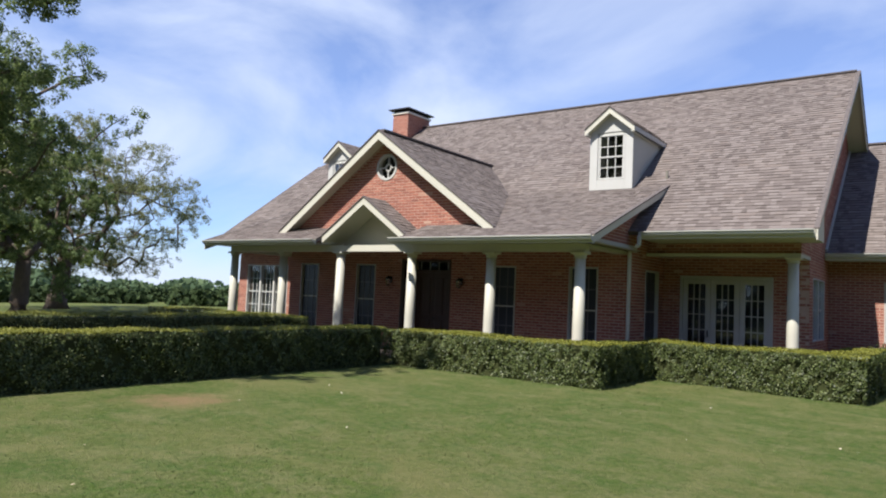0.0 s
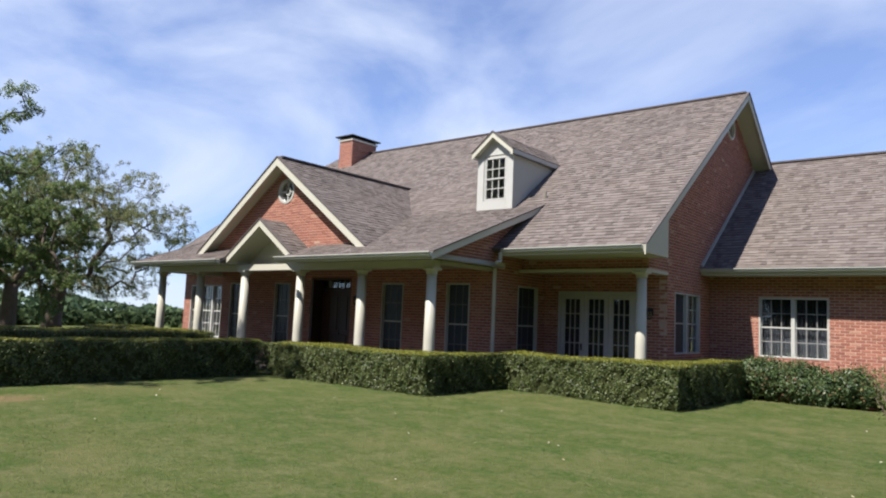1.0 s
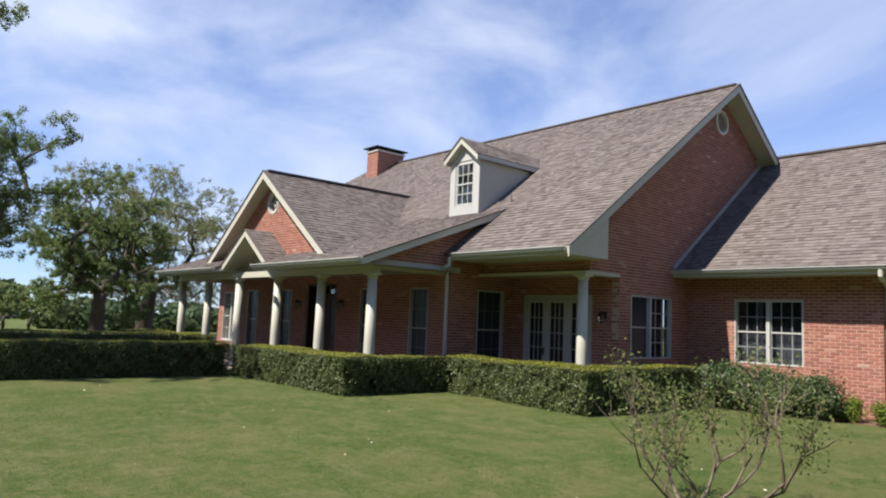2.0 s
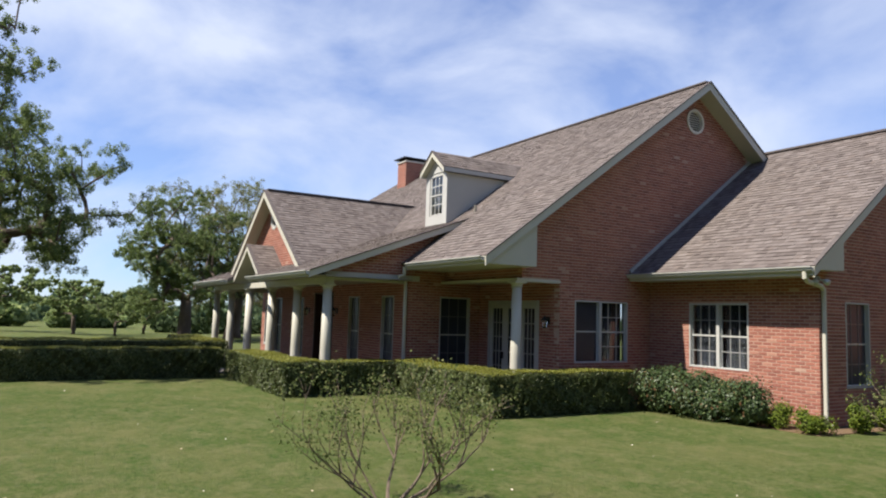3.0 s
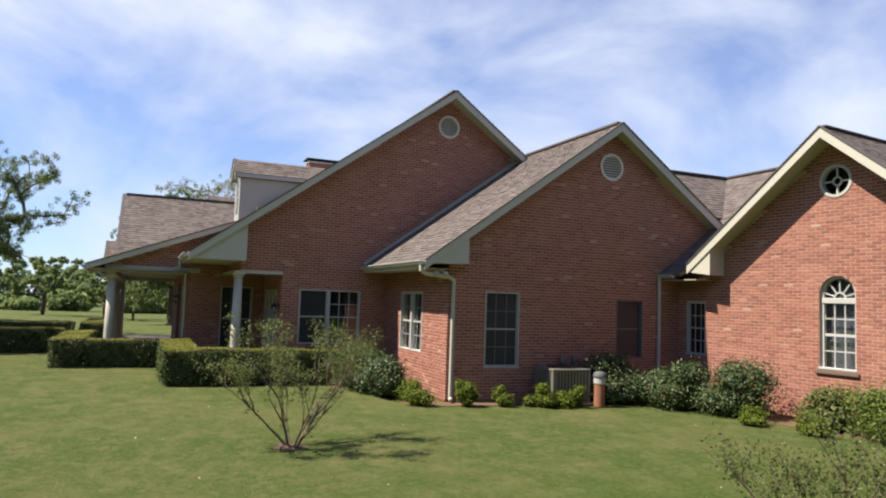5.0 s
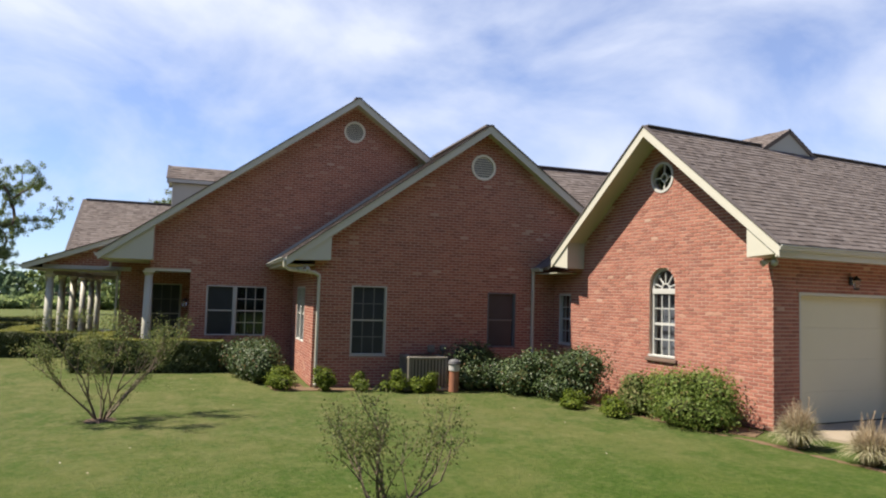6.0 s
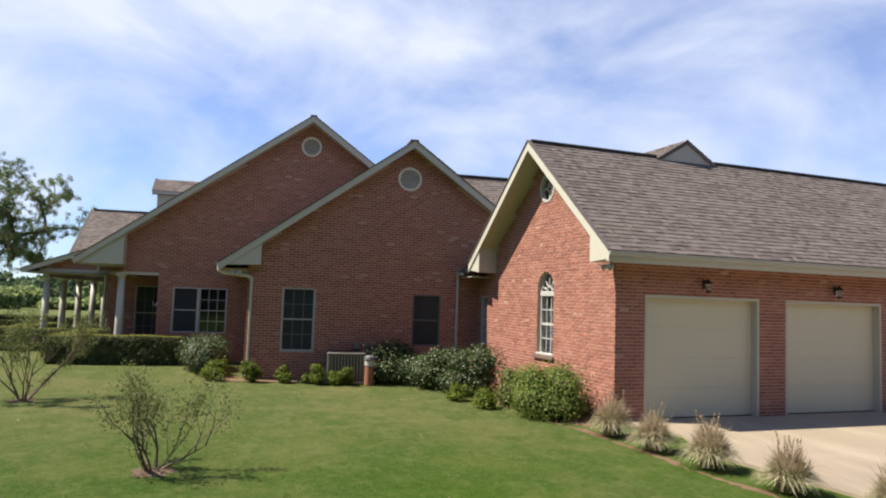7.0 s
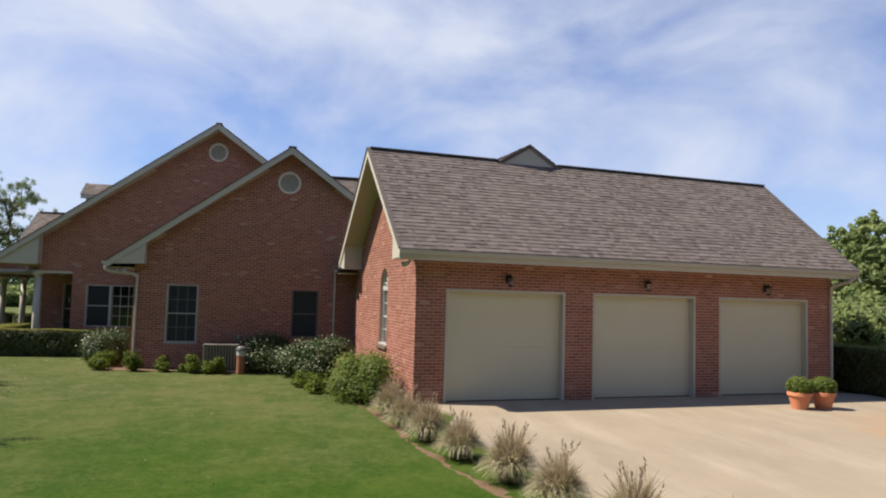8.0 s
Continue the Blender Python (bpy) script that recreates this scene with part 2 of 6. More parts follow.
    leaf("thicket_leaf", [(0, (0.022, 0.036, 0.014)), (0.5, (0.036, 0.056, 0.02)), (1, (0.06, 0.084, 0.032))], 0.8, 0.1, 0.1)
    # leaves of the far woods; distance haze is mixed into this paler green
    leaf("hazy_leaf", [(0, (0.075, 0.115, 0.06)), (0.5, (0.1, 0.15, 0.08)), (1, (0.15, 0.2, 0.1))], 0.8, 0.3, 0.1)
    leaf("dry_grass", [(0, (0.3, 0.23, 0.14)), (0.5, (0.48, 0.38, 0.25)), (1, (0.7, 0.6, 0.43))], 0.8, 0.35, 0.2)
    leaf("grey_blade", [(0, (0.2, 0.2, 0.1)), (0.45, (0.36, 0.33, 0.19)), (0.75, (0.58, 0.51, 0.35)), (1, (0.78, 0.7, 0.54))], 0.8, 0.35, 0.2)
    leaf("plume", [(0, (0.3, 0.22, 0.15)), (0.5, (0.45, 0.35, 0.25)), (1, (0.6, 0.5, 0.37))], 0.9, 0.3, 0.1)
    leaf("green_leaf", [(0, (0.1, 0.15, 0.03)), (0.6, (0.17, 0.24, 0.05)), (0.92, (0.24, 0.3, 0.07)), (1, (0.3, 0.17, 0.09))], 0.6, 0.5, 0.3)
    for key in ("lawn", "lawn_blade"):
        m = add(key, 0.95, spec=0.1)
        col = m.ramp(m.noise(0.2, 6, 0.6), [(0.3, (0.058, 0.092, 0.015)), (0.5, (0.078, 0.108, 0.02)), (0.68, (0.108, 0.12, 0.03))])
        col = m.mix(m.ramp(m.noise(0.9, 6, 0.7, (1, 1.7, 1)), [(0.48, (0, 0, 0)), (0.66, (0.9, 0.9, 0.9))]), col, (0.052, 0.095, 0.015))
        col = m.mix(m.ramp(m.noise(1.7, 7, 0.75), [(0.48, (0, 0, 0)), (0.64, (0.95, 0.95, 0.95))]), col, (0.17, 0.16, 0.06))
        col = m.mix(m.ramp(m.noise(9, 5, 0.75), [(0.46, (0, 0, 0)), (0.66, (0.8, 0.8, 0.8))]), col, (0.16, 0.15, 0.06))
        col = m.mix(m.ramp(m.noise(13, 5, 0.75, (1, 1, 2)), [(0.5, (0, 0, 0)), (0.68, (0.75, 0.75, 0.75))]), col, (0.035, 0.062, 0.01))
        col = m.mix(m.ramp(m.noise(0.42, 6, 0.7, (1, 1.3, 1), 0.4), [(0.47, (0, 0, 0)), (0.7, (0.7, 0.7, 0.7))]), col, (0.185, 0.16, 0.06))
        col = m.mix(m.ramp(m.noise(3.2, 5, 0.75), [(0.52, (0, 0, 0)), (0.7, (0.6, 0.6, 0.6))]), col, (0.06, 0.105, 0.022))
        col = m.mix(m.ramp(m.noise(42, 4, 0.8), [(0.5, (0, 0, 0)), (0.68, (0.5, 0.5, 0.5))]), col, (0.19, 0.175, 0.075))
        col = m.mix(m.ramp(m.noise(55, 4, 0.8, (1, 1, 2)), [(0.52, (0, 0, 0)), (0.68, (0.6, 0.6, 0.6))]), col, (0.034, 0.056, 0.011))
        sep = m.n("ShaderNodeSeparateXYZ")
        m.l(m.co.outputs["Position"], sep.inputs[0])
        damp = m.n("ShaderNodeMapRange", From_Min=5.0, From_Max=15.0, To_Max=2.2)
        m.l(sep.outputs["X"], damp.inputs["Value"])
        col = m.mix(m.math("MULTIPLY", damp.outputs[0], m.noise(0.35, 4)), m.mix(1.0, col, (0.87, 0.93, 1.02), "MULTIPLY"), m.mix(1.0, col, (0.44, 0.74, 0.28), "MULTIPLY"))
        if key == "lawn":
            d = m.n("ShaderNodeVectorMath")
            d.operation = "DISTANCE"
            d.inputs[1].default_value = (-10.2, 3.7, 0.13)
            m.l(m.co.outputs["Position"], d.inputs[0])
            bare = m.math("ADD", d.outputs["Value"], m.math("MULTIPLY", m.noise(1.6, 5, 0.7), 1.7))
            col = m.mix(m.ramp(m.math("MULTIPLY", bare, 0.5), [(0.52, (0.85, 0.85, 0.85)), (0.8, (0, 0, 0))]), col, (0.2, 0.14, 0.075))
            m.colour(col).bump(m.noise(24, 5, 0.75), 1.0, 0.035)
        else:
            m.colour(m.mix(m.math("MULTIPLY", m.each(), 0.25), col, (0.15, 0.16, 0.05))).through_light(0.35)
    return {k: v.m for k, v in M.items()}


MAT = make_materials()


# ---- building helpers ----
def mesh_of(name, verts, faces, mat, smooth=False):
    me = bpy.data.meshes.new(name)
    me.from_pydata(verts, [], faces)
    me.materials.append(mat)
    if smooth:
        me.polygons.foreach_set("use_smooth", [True] * len(me.polygons))
    me.update()
    return me


def thing(name, label, category, at=(0, 0, 0), group="", kind=""):
    ob = new(name)
    ob.location = at
    ob.empty_display_size = 0.2
    return tagged(ob, label, category, group, kind)


def part(name, bm, material, parent, label="", smooth=False, kind=""):
    """One mesh object under a thing or part; bm is in the thing's own coordinates."""
    me = bpy.data.meshes.new(name)
    if isinstance(bm, tuple):
        me.from_pydata(bm[0], [], bm[1])
    else:
        bmesh.ops.recalc_face_normals(bm, faces=bm.faces[:])
        bm.to_mesh(me)
        bm.free()
    me.materials.append(material)
    if smooth:
        me.polygons.foreach_set("use_smooth", [True] * len(me.polygons))
    me.update()
    ob = new(name, me)
    ob.parent = parent
    return tagged(ob, label, "", "", kind)


def solid(name, bm, material, label, category, at=(0, 0, 0), kind="", group="", smooth=False):
    ob = part(name, bm, material, None, "", smooth)
    ob.location = at
    return tagged(ob, label, category, group, kind)


def B():
    return bmesh.new()


def box(bm, x0, x1, y0, y1, z0, z1, bevel=0.0):
    ret = bmesh.ops.create_cube(bm, size=1.0)
    vs = ret["verts"]
    for v in vs:
        v.co = Vector((x0 + (v.co.x + 0.5) * (x1 - x0), y0 + (v.co.y + 0.5) * (y1 - y0), z0 + (v.co.z + 0.5) * (z1 - z0)))
    if bevel:
        es = list({e for v in vs for e in v.link_edges})
        bmesh.ops.bevel(bm, geom=es, offset=bevel, segments=1, affect="EDGES", profile=0.5)
    return bm


def prism(bm, ring, shift):
    """A polygon swept along a vector."""
    a = [bm.verts.new(p) for p in ring]
    b = [bm.verts.new(Vector(p) + Vector(shift)) for p in ring]
    n = len(ring)
    bm.faces.new(a)
    bm.faces.new(b[::-1])
    for i in range(n):
        bm.faces.new((a[i], b[i], b[(i + 1) % n], a[(i + 1) % n]))
    return bm


def lathe(bm, profile, seg=16, cx=0.0, cy=0.0):
    rings = []
    for r, z in profile:
        rings.append([bm.verts.new((cx + r * math.cos(2 * math.pi * i / seg), cy + r * math.sin(2 * math.pi * i / seg), z)) for i in range(seg)])
    for a, b in zip(rings, rings[1:]):
        for i in range(seg):
            bm.faces.new((a[i], a[(i + 1) % seg], b[(i + 1) % seg], b[i]))
    bm.faces.new(rings[0][::-1])
    bm.faces.new(rings[-1])
    return bm


def tube(bm, pts, radii, seg=7):
    """A tapering tube along points."""
    rings = []
    for i, p in enumerate(pts):
        p = Vector(p)
        a, b = Vector(pts[max(i - 1, 0)]), Vector(pts[min(i + 1, len(pts) - 1)])
        q = (b - a).to_track_quat("Z", "Y")
        rings.append([bm.verts.new(p + q @ Vector((radii[i] * math.cos(2 * math.pi * k / seg), radii[i] * math.sin(2 * math.pi * k / seg), 0))) for k in range(seg)])
    for a, b in zip(rings, rings[1:]):
        for k in range(seg):
            bm.faces.new((a[k], a[(k + 1) % seg], b[(k + 1) % seg], b[k]))
    bm.faces.new(rings[0][::-1])
    bm.faces.new(rings[-1])
    return bm


# ---- brick walls ----
COURSE, BRICK, JOINT, PROUD = 0.0715, 0.2135, 0.013, 0.007


def top_at(tops, u):
    for (ua, za), (ub, zb) in zip(tops, tops[1:]):
        if ua <= u <= ub:
            return za + (zb - za) * (u - ua) / max(ub - ua, 1e-9)
    return -1.0


def hole_z(h, u):
    """The z range that a hole takes at u, or None."""
    if h[0] == "rect":
        return (h[3], h[4]) if h[1] - 1e-6 <= u <= h[2] + 1e-6 else None
    if h[0] == "arch":
        mid, r = (h[1] + h[2]) / 2, (h[2] - h[1]) / 2
        if abs(u - mid) > r + 1e-6:
            return None
        return (h[3], h[4] + math.sqrt(max(r * r - (u - mid) ** 2, 0)))
    uc, zc, r = h[1:4]
    if abs(u - uc) > r + 1e-6:
        return None
    d = math.sqrt(max(r * r - (u - uc) ** 2, 0))
    return (zc - d, zc + d)


def hole_u(h, z):
    if h[0] == "rect":
        return (h[1], h[2]) if h[3] < z < h[4] else None
    if h[0] == "arch":
        mid, r = (h[1] + h[2]) / 2, (h[2] - h[1]) / 2
        if h[3] < z <= h[4]:
            return (h[1], h[2])
        if h[4] < z < h[4] + r:
            d = math.sqrt(r * r - (z - h[4]) ** 2)
            return (mid - d, mid + d)
        return None
    if abs(z - h[2]) < h[3]:
        d = math.sqrt(h[3] ** 2 - (z - h[2]) ** 2)
        return (h[1] - d, h[1] + d)
    return None


def brick_wall(house, axis, plane, out, zb, tops, holes=(), thick=0.2, pick=None):
    """A wall in the plane axis = plane whose outer face looks along out (+1 or -1); u is the other ground axis.
    tops: (u, z) along its upper edge. pick: (u0, u1, z0, z1), the stretch whose bricks are single pieces."""

    def at(u, z, d):
        return (plane + out * d, u, z) if axis == "x" else (u, plane + out * d, z)

    cuts = {u for u, _ in tops}
    for h in holes:
        if h[0] == "rect":
            cuts |= {h[1], h[2]}
        elif h[0] == "arch":
            cuts |= {h[1] + (h[2] - h[1]) * (1 - math.cos(math.pi * i / 12)) / 2 for i in range(13)}
        else:
            cuts |= {h[1] - h[3] * math.cos(math.pi * i / 14) for i in range(15)}
    lo, hi = tops[0][0] + 0.009, tops[-1][0] - 0.009
    cuts = sorted({lo, hi} | {c for c in cuts if lo < c < hi})
    verts, faces = [], []
    for ua, ub in zip(cuts, cuts[1:]):
        if ub - ua < 1e-4:
            continue
        um = (ua + ub) / 2
        lines = [[(ua, zb), (ub, zb)]]
        for h in sorted((h for h in holes if hole_z(h, um)), key=lambda h: hole_z(h, um)[0]):
            a, b = hole_z(h, ua), hole_z(h, ub)
            m = hole_z(h, um)
            a, b = a or m, b or m
            lines += [[(ua, a[0]), (ub, b[0])], [(ua, a[1]), (ub, b[1])]]
        lines.append([(ua, top_at(tops, ua)), (ub, top_at(tops, ub))])
        for low, high in zip(lines[::2], lines[1::2]):
            k = len(verts)
            for d in (0.0, -thick):
                verts += [at(*low[0], d), at(*low[1], d), at(*high[1], d), at(*high[0], d)]
            faces += [(k, k + 1, k + 2, k + 3), (k + 7, k + 6, k + 5, k + 4), (k, k + 4, k + 5, k + 1), (k + 2, k + 6, k + 7, k + 3), (k + 1, k + 5, k + 6, k + 2), (k + 3, k + 7, k + 4, k)]
    bm = B()
    vs = [bm.verts.new(v) for v in verts]
    for f in faces:
        bm.faces.new([vs[i] for i in f])
    bmesh.ops.remove_doubles(bm, verts=bm.verts[:], dist=0.0005)
    wall = part("wall", bm, MAT["mortar"], house, "red brick wall in running bond with pale mortar")
    rng = random.Random(int(abs(plane) * 100) + len(holes))
    verts, faces, singles = [], [], []
    zmax = max(z for _, z in tops)
    k = 0
    while zb + k * COURSE < zmax:
        z0 = zb + k * COURSE + JOINT / 2
        z1, zc = z0 + COURSE - JOINT, z0 + (COURSE - JOINT) / 2
        u = tops[0][0] - (BRICK / 2 if k % 2 else 0.0)
        while u < tops[-1][0]:
            spans = [(max(u + JOINT / 2, tops[0][0]), min(u + BRICK - JOINT / 2, tops[-1][0]))]
            for h in holes:
                g = hole_u(h, zc)
                if g:
                    spans = [q for a, b in spans for q in ((a, min(b, g[0] - 0.004)), (max(a, g[1] + 0.004), b)) if q[1] - q[0] > 0.02]
            for a, b in spans:
                if b - a < 0.02 or min(top_at(tops, a), top_at(tops, b)) < z1 - 0.05:
                    continue
                d = PROUD + rng.uniform(-0.002, 0.003)
                full = b - a > BRICK - JOINT - 0.003
                if pick and full and len(singles) < 290 and pick[0] < a and b < pick[1] and pick[2] < z0 and z1 < pick[3]:
                    singles.append((a, z0, d))
                    continue
                n = len(verts)
                e = 0.003
                verts += [at(a, z0, -0.01), at(b, z0, -0.01), at(b, z1, -0.01), at(a, z1, -0.01), at(a + e, z0 + e, d), at(b - e, z0 + e, d), at(b - e, z1 - e, d), at(a + e, z1 - e, d)]
                faces += [(n + 4, n + 5, n + 6, n + 7), (n, n + 1, n + 5, n + 4), (n + 1, n + 2, n + 6, n + 5), (n + 2, n + 3, n + 7, n + 6), (n + 3, n, n + 4, n + 7)]
            u += BRICK
        k += 1
    part("brickwork", (verts, faces), MAT["brick"], wall, "weathered red facing bricks", kind="stuff")
    if singles:
        L0, h = BRICK - JOINT, COURSE - JOINT
        e = 0.003
        sv = [(0, 0, -0.01), (L0, 0, -0.01), (L0, h, -0.01), (0, h, -0.01), (e, e, 0), (L0 - e, e, 0), (L0 - e, h - e, 0), (e, h - e, 0)]
        sf = [(4, 5, 6, 7), (0, 1, 5, 4), (1, 2, 6, 5), (2, 3, 7, 6), (3, 0, 4, 7)]
        sv = [(q[2] * out, q[0], q[1]) if axis == "x" else (q[0], q[2] * out, q[1]) for q in sv]
        me = mesh_of("brick", sv, sf, MAT["brick"])
        PIECES.append((me, wall, [at(a, z, d) for a, z, d in singles], "brick"))
    return wall


PIECES = []


# ---- shingled roofs ----
def clip_convex(poly, clip):
    """The polygon cut by a convex one, both counterclockwise in 2D."""
    out = poly
    for i in range(len(clip)):
        (ax, ay), (bx, by) = clip[i], clip[(i + 1) % len(clip)]
        nxt = []
        for j in range(len(out)):
            p, q = out[j], out[(j + 1) % len(out)]
            sp = (bx - ax) * (p[1] - ay) - (by - ay) * (p[0] - ax)
            sq = (bx - ax) * (q[1] - ay) - (by - ay) * (q[0] - ax)
            if sp >= 0:
                nxt.append(p)
            if sp * sq < 0:
                t = sp / (sp - sq)
                nxt.append((p[0] + t * (q[0] - p[0]), p[1] + t * (q[1] - p[1])))
        out = nxt
        if len(out) < 3:
            return []
    return out


EXPOSE = 0.146


def roof_plane(house, corners, seed, pick=None):
    """A shingled plane: corners counterclockwise seen from outside, the first two along the eave. pick: u0, u1, v0, v1 of single shingles."""
    P = [Vector(c) for c in corners]
    o = P[0]
    uax = (P[1] - P[0]).normalized()
    nrm = uax.cross((P[2] - P[1])).normalized()
    vax = nrm.cross(uax)
    flat = [((p - o).dot(uax), (p - o).dot(vax)) for p in P]
    bm = B()
    prism(bm, P, -0.09 * nrm)
    roof = part("roof", bm, MAT["shingle"], house, "grey-brown laminated asphalt shingle roof")
    rng = random.Random(seed)
    verts, faces, singles = [], [], []
    umin, umax = min(p[0] for p in flat), max(p[0] for p in flat)
    vmin, vmax = min(p[1] for p in flat), max(p[1] for p in flat)
    v = vmin
    while v < vmax:
        u = umin - rng.uniform(0, 0.3)
        while u < umax:
            w = rng.choice((0.08, 0.11, 0.14, 0.18, 0.24))
            h = rng.choice((0.007, 0.01, 0.014, 0.017)) + rng.uniform(0, 0.002)
            drop = rng.choice((0.0, 0.0, 0.012))
            ring = clip_convex([(u, v - drop), (u + w, v - drop), (u + w, v + EXPOSE + 0.02), (u, v + EXPOSE + 0.02)], flat)
            u += w
            if len(ring) < 3:
                continue
            if pick and len(ring) == 4 and len(singles) < 290 and pick[0] < ring[0][0] < pick[1] and pick[2] < v < pick[3] and abs(w - 0.24) < 0.001:
                singles.append(o + ring[0][0] * uax + (v - 0.004) * vax + 0.0005 * nrm)
                continue
            n, k = len(verts), len(ring)
            for a, b in ring:
                verts.append(o + a * uax + b * vax + (h * (1 - max(0, min(1, (b - v) / EXPOSE))) + 0.0012) * nrm)
            for a, b in ring:
                verts.append(o + a * uax + b * vax - 0.01 * nrm)
            faces.append(tuple(range(n, n + k)))
            for i in range(k):
                j = (i + 1) % k
                faces.append((n + i, n + k + i, n + k + j, n + j))
        v += EXPOSE
    part("shingles", (verts, faces), MAT["shingle"], roof, kind="stuff")
    if singles:
        h, w = 0.014, 0.236
        a = [(0, 0, h), (w, 0, h), (w, EXPOSE, 0.002), (0, EXPOSE, 0.002), (0, 0, -0.01), (w, 0, -0.01), (w, EXPOSE, -0.01), (0, EXPOSE, -0.01)]
        sv = [q[0] * uax + q[1] * vax + q[2] * nrm for q in a]
        me = mesh_of("shingle", sv, [(0, 1, 2, 3), (4, 0, 3, 7), (5, 4, 0, 1)[::-1], (4, 5, 1, 0), (5, 6, 2, 1)][:2] + [(4, 5, 1, 0), (5, 6, 2, 1)], MAT["shingle"])
        PIECES.append((me, roof, singles, "shingle"))
    return roof


def beam(house, name, a, b, w, h, mat="cream_paint", label="", n=Vector((0, 0, 1))):
    """A straight board from a to b; w across, h along n."""
    a, b = Vector(a), Vector(b)
    way = (b - a).normalized()
    side = way.cross(n).normalized() * w / 2
    up = side.cross(way).normalized() * h / 2
    bm = B()
    prism(bm, [a + side + up, a - side + up, a - side - up, a + side - up], b - a)
    return part(name, bm, MAT[mat], house, label)


def gutter(house, a, b, out):
    """A moulded half-box gutter along the eave from a to b; out: the unit way outwards."""
    a, b, o = Vector(a), Vector(b), Vector(out)
    prof = [(-0.01, -0.1), (0.055, -0.1), (0.085, -0.07), (0.085, -0.04), (0.12, -0.02), (0.12, 0.0), (0.105, 0.0), (0.1, -0.02), (-0.01, -0.02)]
    ring = [a + o * p + Vector((0, 0, q)) for p, q in prof]
    bm = B()
    prism(bm, ring, b - a)
    return part("gutter", bm, MAT["white_paint"], house, "cream painted metal gutter along the eave")


def window(house, axis, plane, out, u0, u1, z0, z1, cols=3, rows=4, deep=0.06, mullions=(), name="window", label="white-framed sash window with small panes", frame="white_paint", sill=True, curtain=True, trim=0.038, plain=(), screened=(), bars=""):
    """A framed window set deep into the wall; mullions: u places of upright posts that divide it into sashes."""

    def bx(bm, ua, ub, za, zb, d0, d1, bev=0.0):
        a, b = sorted((plane + out * d0, plane + out * d1))
        return box(bm, a, b, ua, ub, za, zb, bev) if axis == "x" else box(bm, ua, ub, a, b, za, zb, bev)

    bm = B()
    f = trim
    bx(bm, u0, u0 + f, z0, z1, -deep - 0.05, 0.012, 0.006)
    bx(bm, u1 - f, u1, z0, z1, -deep - 0.05, 0.012, 0.006)
    bx(bm, u0 + f, u1 - f, z1 - f, z1, -deep - 0.05, 0.012, 0.006)
    bx(bm, u0 + f, u1 - f, z0, z0 + f, -deep - 0.05, 0.012, 0.006)
    win = part(name, bm, MAT[frame], house, label)
    edges = [u0 + f, *mullions, u1 - f]
    for m in mullions:
        bm = B()
        bx(bm, m - 0.045, m + 0.045, z0 + f, z1 - f, -deep - 0.04, 0.006, 0.006)
        part("mullion", bm, MAT[frame], win)
    for i, (a, b) in enumerate(zip(edges, edges[1:])):
        a += 0.045 if i else 0.0
        b -= 0.045 if i < len(edges) - 2 else 0.0
        za, zb = z0 + f, z1 - f
        zm = (za + zb) / 2
        bm = B()
        bx(bm, a, b, zm - 0.018, zm + 0.018, -deep - 0.03, -deep + 0.015)
        bx(bm, a, a + 0.02, za, zb, -deep - 0.03, -deep)
        bx(bm, b - 0.02, b, za, zb, -deep - 0.03, -deep)
        part("sash", bm, MAT[frame], win)
        bm = B()
        for c in range(1, cols):
            uc = a + (b - a) * c / cols
            bx(bm, uc - 0.011, uc + 0.011, za, zb, -deep - 0.022, -deep - 0.004)
        for r in range(1, rows):
            if r * 2 != rows:
                zr = za + (zb - za) * r / rows
                bx(bm, a, b, zr - 0.011, zr + 0.011, -deep - 0.024, -deep - 0.002)
        if (cols > 1 or rows > 1) and i not in plain:
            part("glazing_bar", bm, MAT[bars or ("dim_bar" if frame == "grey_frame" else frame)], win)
        bm = B()
        bx(bm, a, b, za, zb, -deep - 0.016, -deep - 0.012)
        if i in screened:
            part("insect_screen", bm, MAT["screen"], win, "dark slate insect screen over the glass")
            continue
        pane = part("pane", bm, MAT["glass"], win, "clear window glass reflecting the yard")
        pane.visible_shadow = False
        if curtain:
            verts, faces = [], []
            n = 36
            for q in range(n + 1):
                uu = a + (b - a) * q / n
                d = -deep - 0.16 - 0.025 * math.sin(q * 1.9) - 0.01 * math.sin(q * 0.7)
                for zz in (za - 0.02, zb + 0.02):
                    verts.append((plane + out * d, uu, zz) if axis == "x" else (uu, plane + out * d, zz))
            faces = [(2 * q, 2 * q + 2, 2 * q + 3, 2 * q + 1) for q in range(n)]
            part("curtain", (verts, faces), MAT["curtain"], win, "dark drawn curtain behind the glass")
    if sill:
        bm = B()
        bx(bm, u0 - 0.02, u1 + 0.02, z0 - 0.035, z0 - 0.004, -deep, 0.03, 0.008)
        part("sill", bm, MAT[frame], win)
    # dark sheet behind the panes; the unlit room is put into its colour
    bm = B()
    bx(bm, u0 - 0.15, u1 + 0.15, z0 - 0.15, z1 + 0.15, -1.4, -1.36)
    part("room_wall", bm, MAT["inside_shade"], win)
    return win


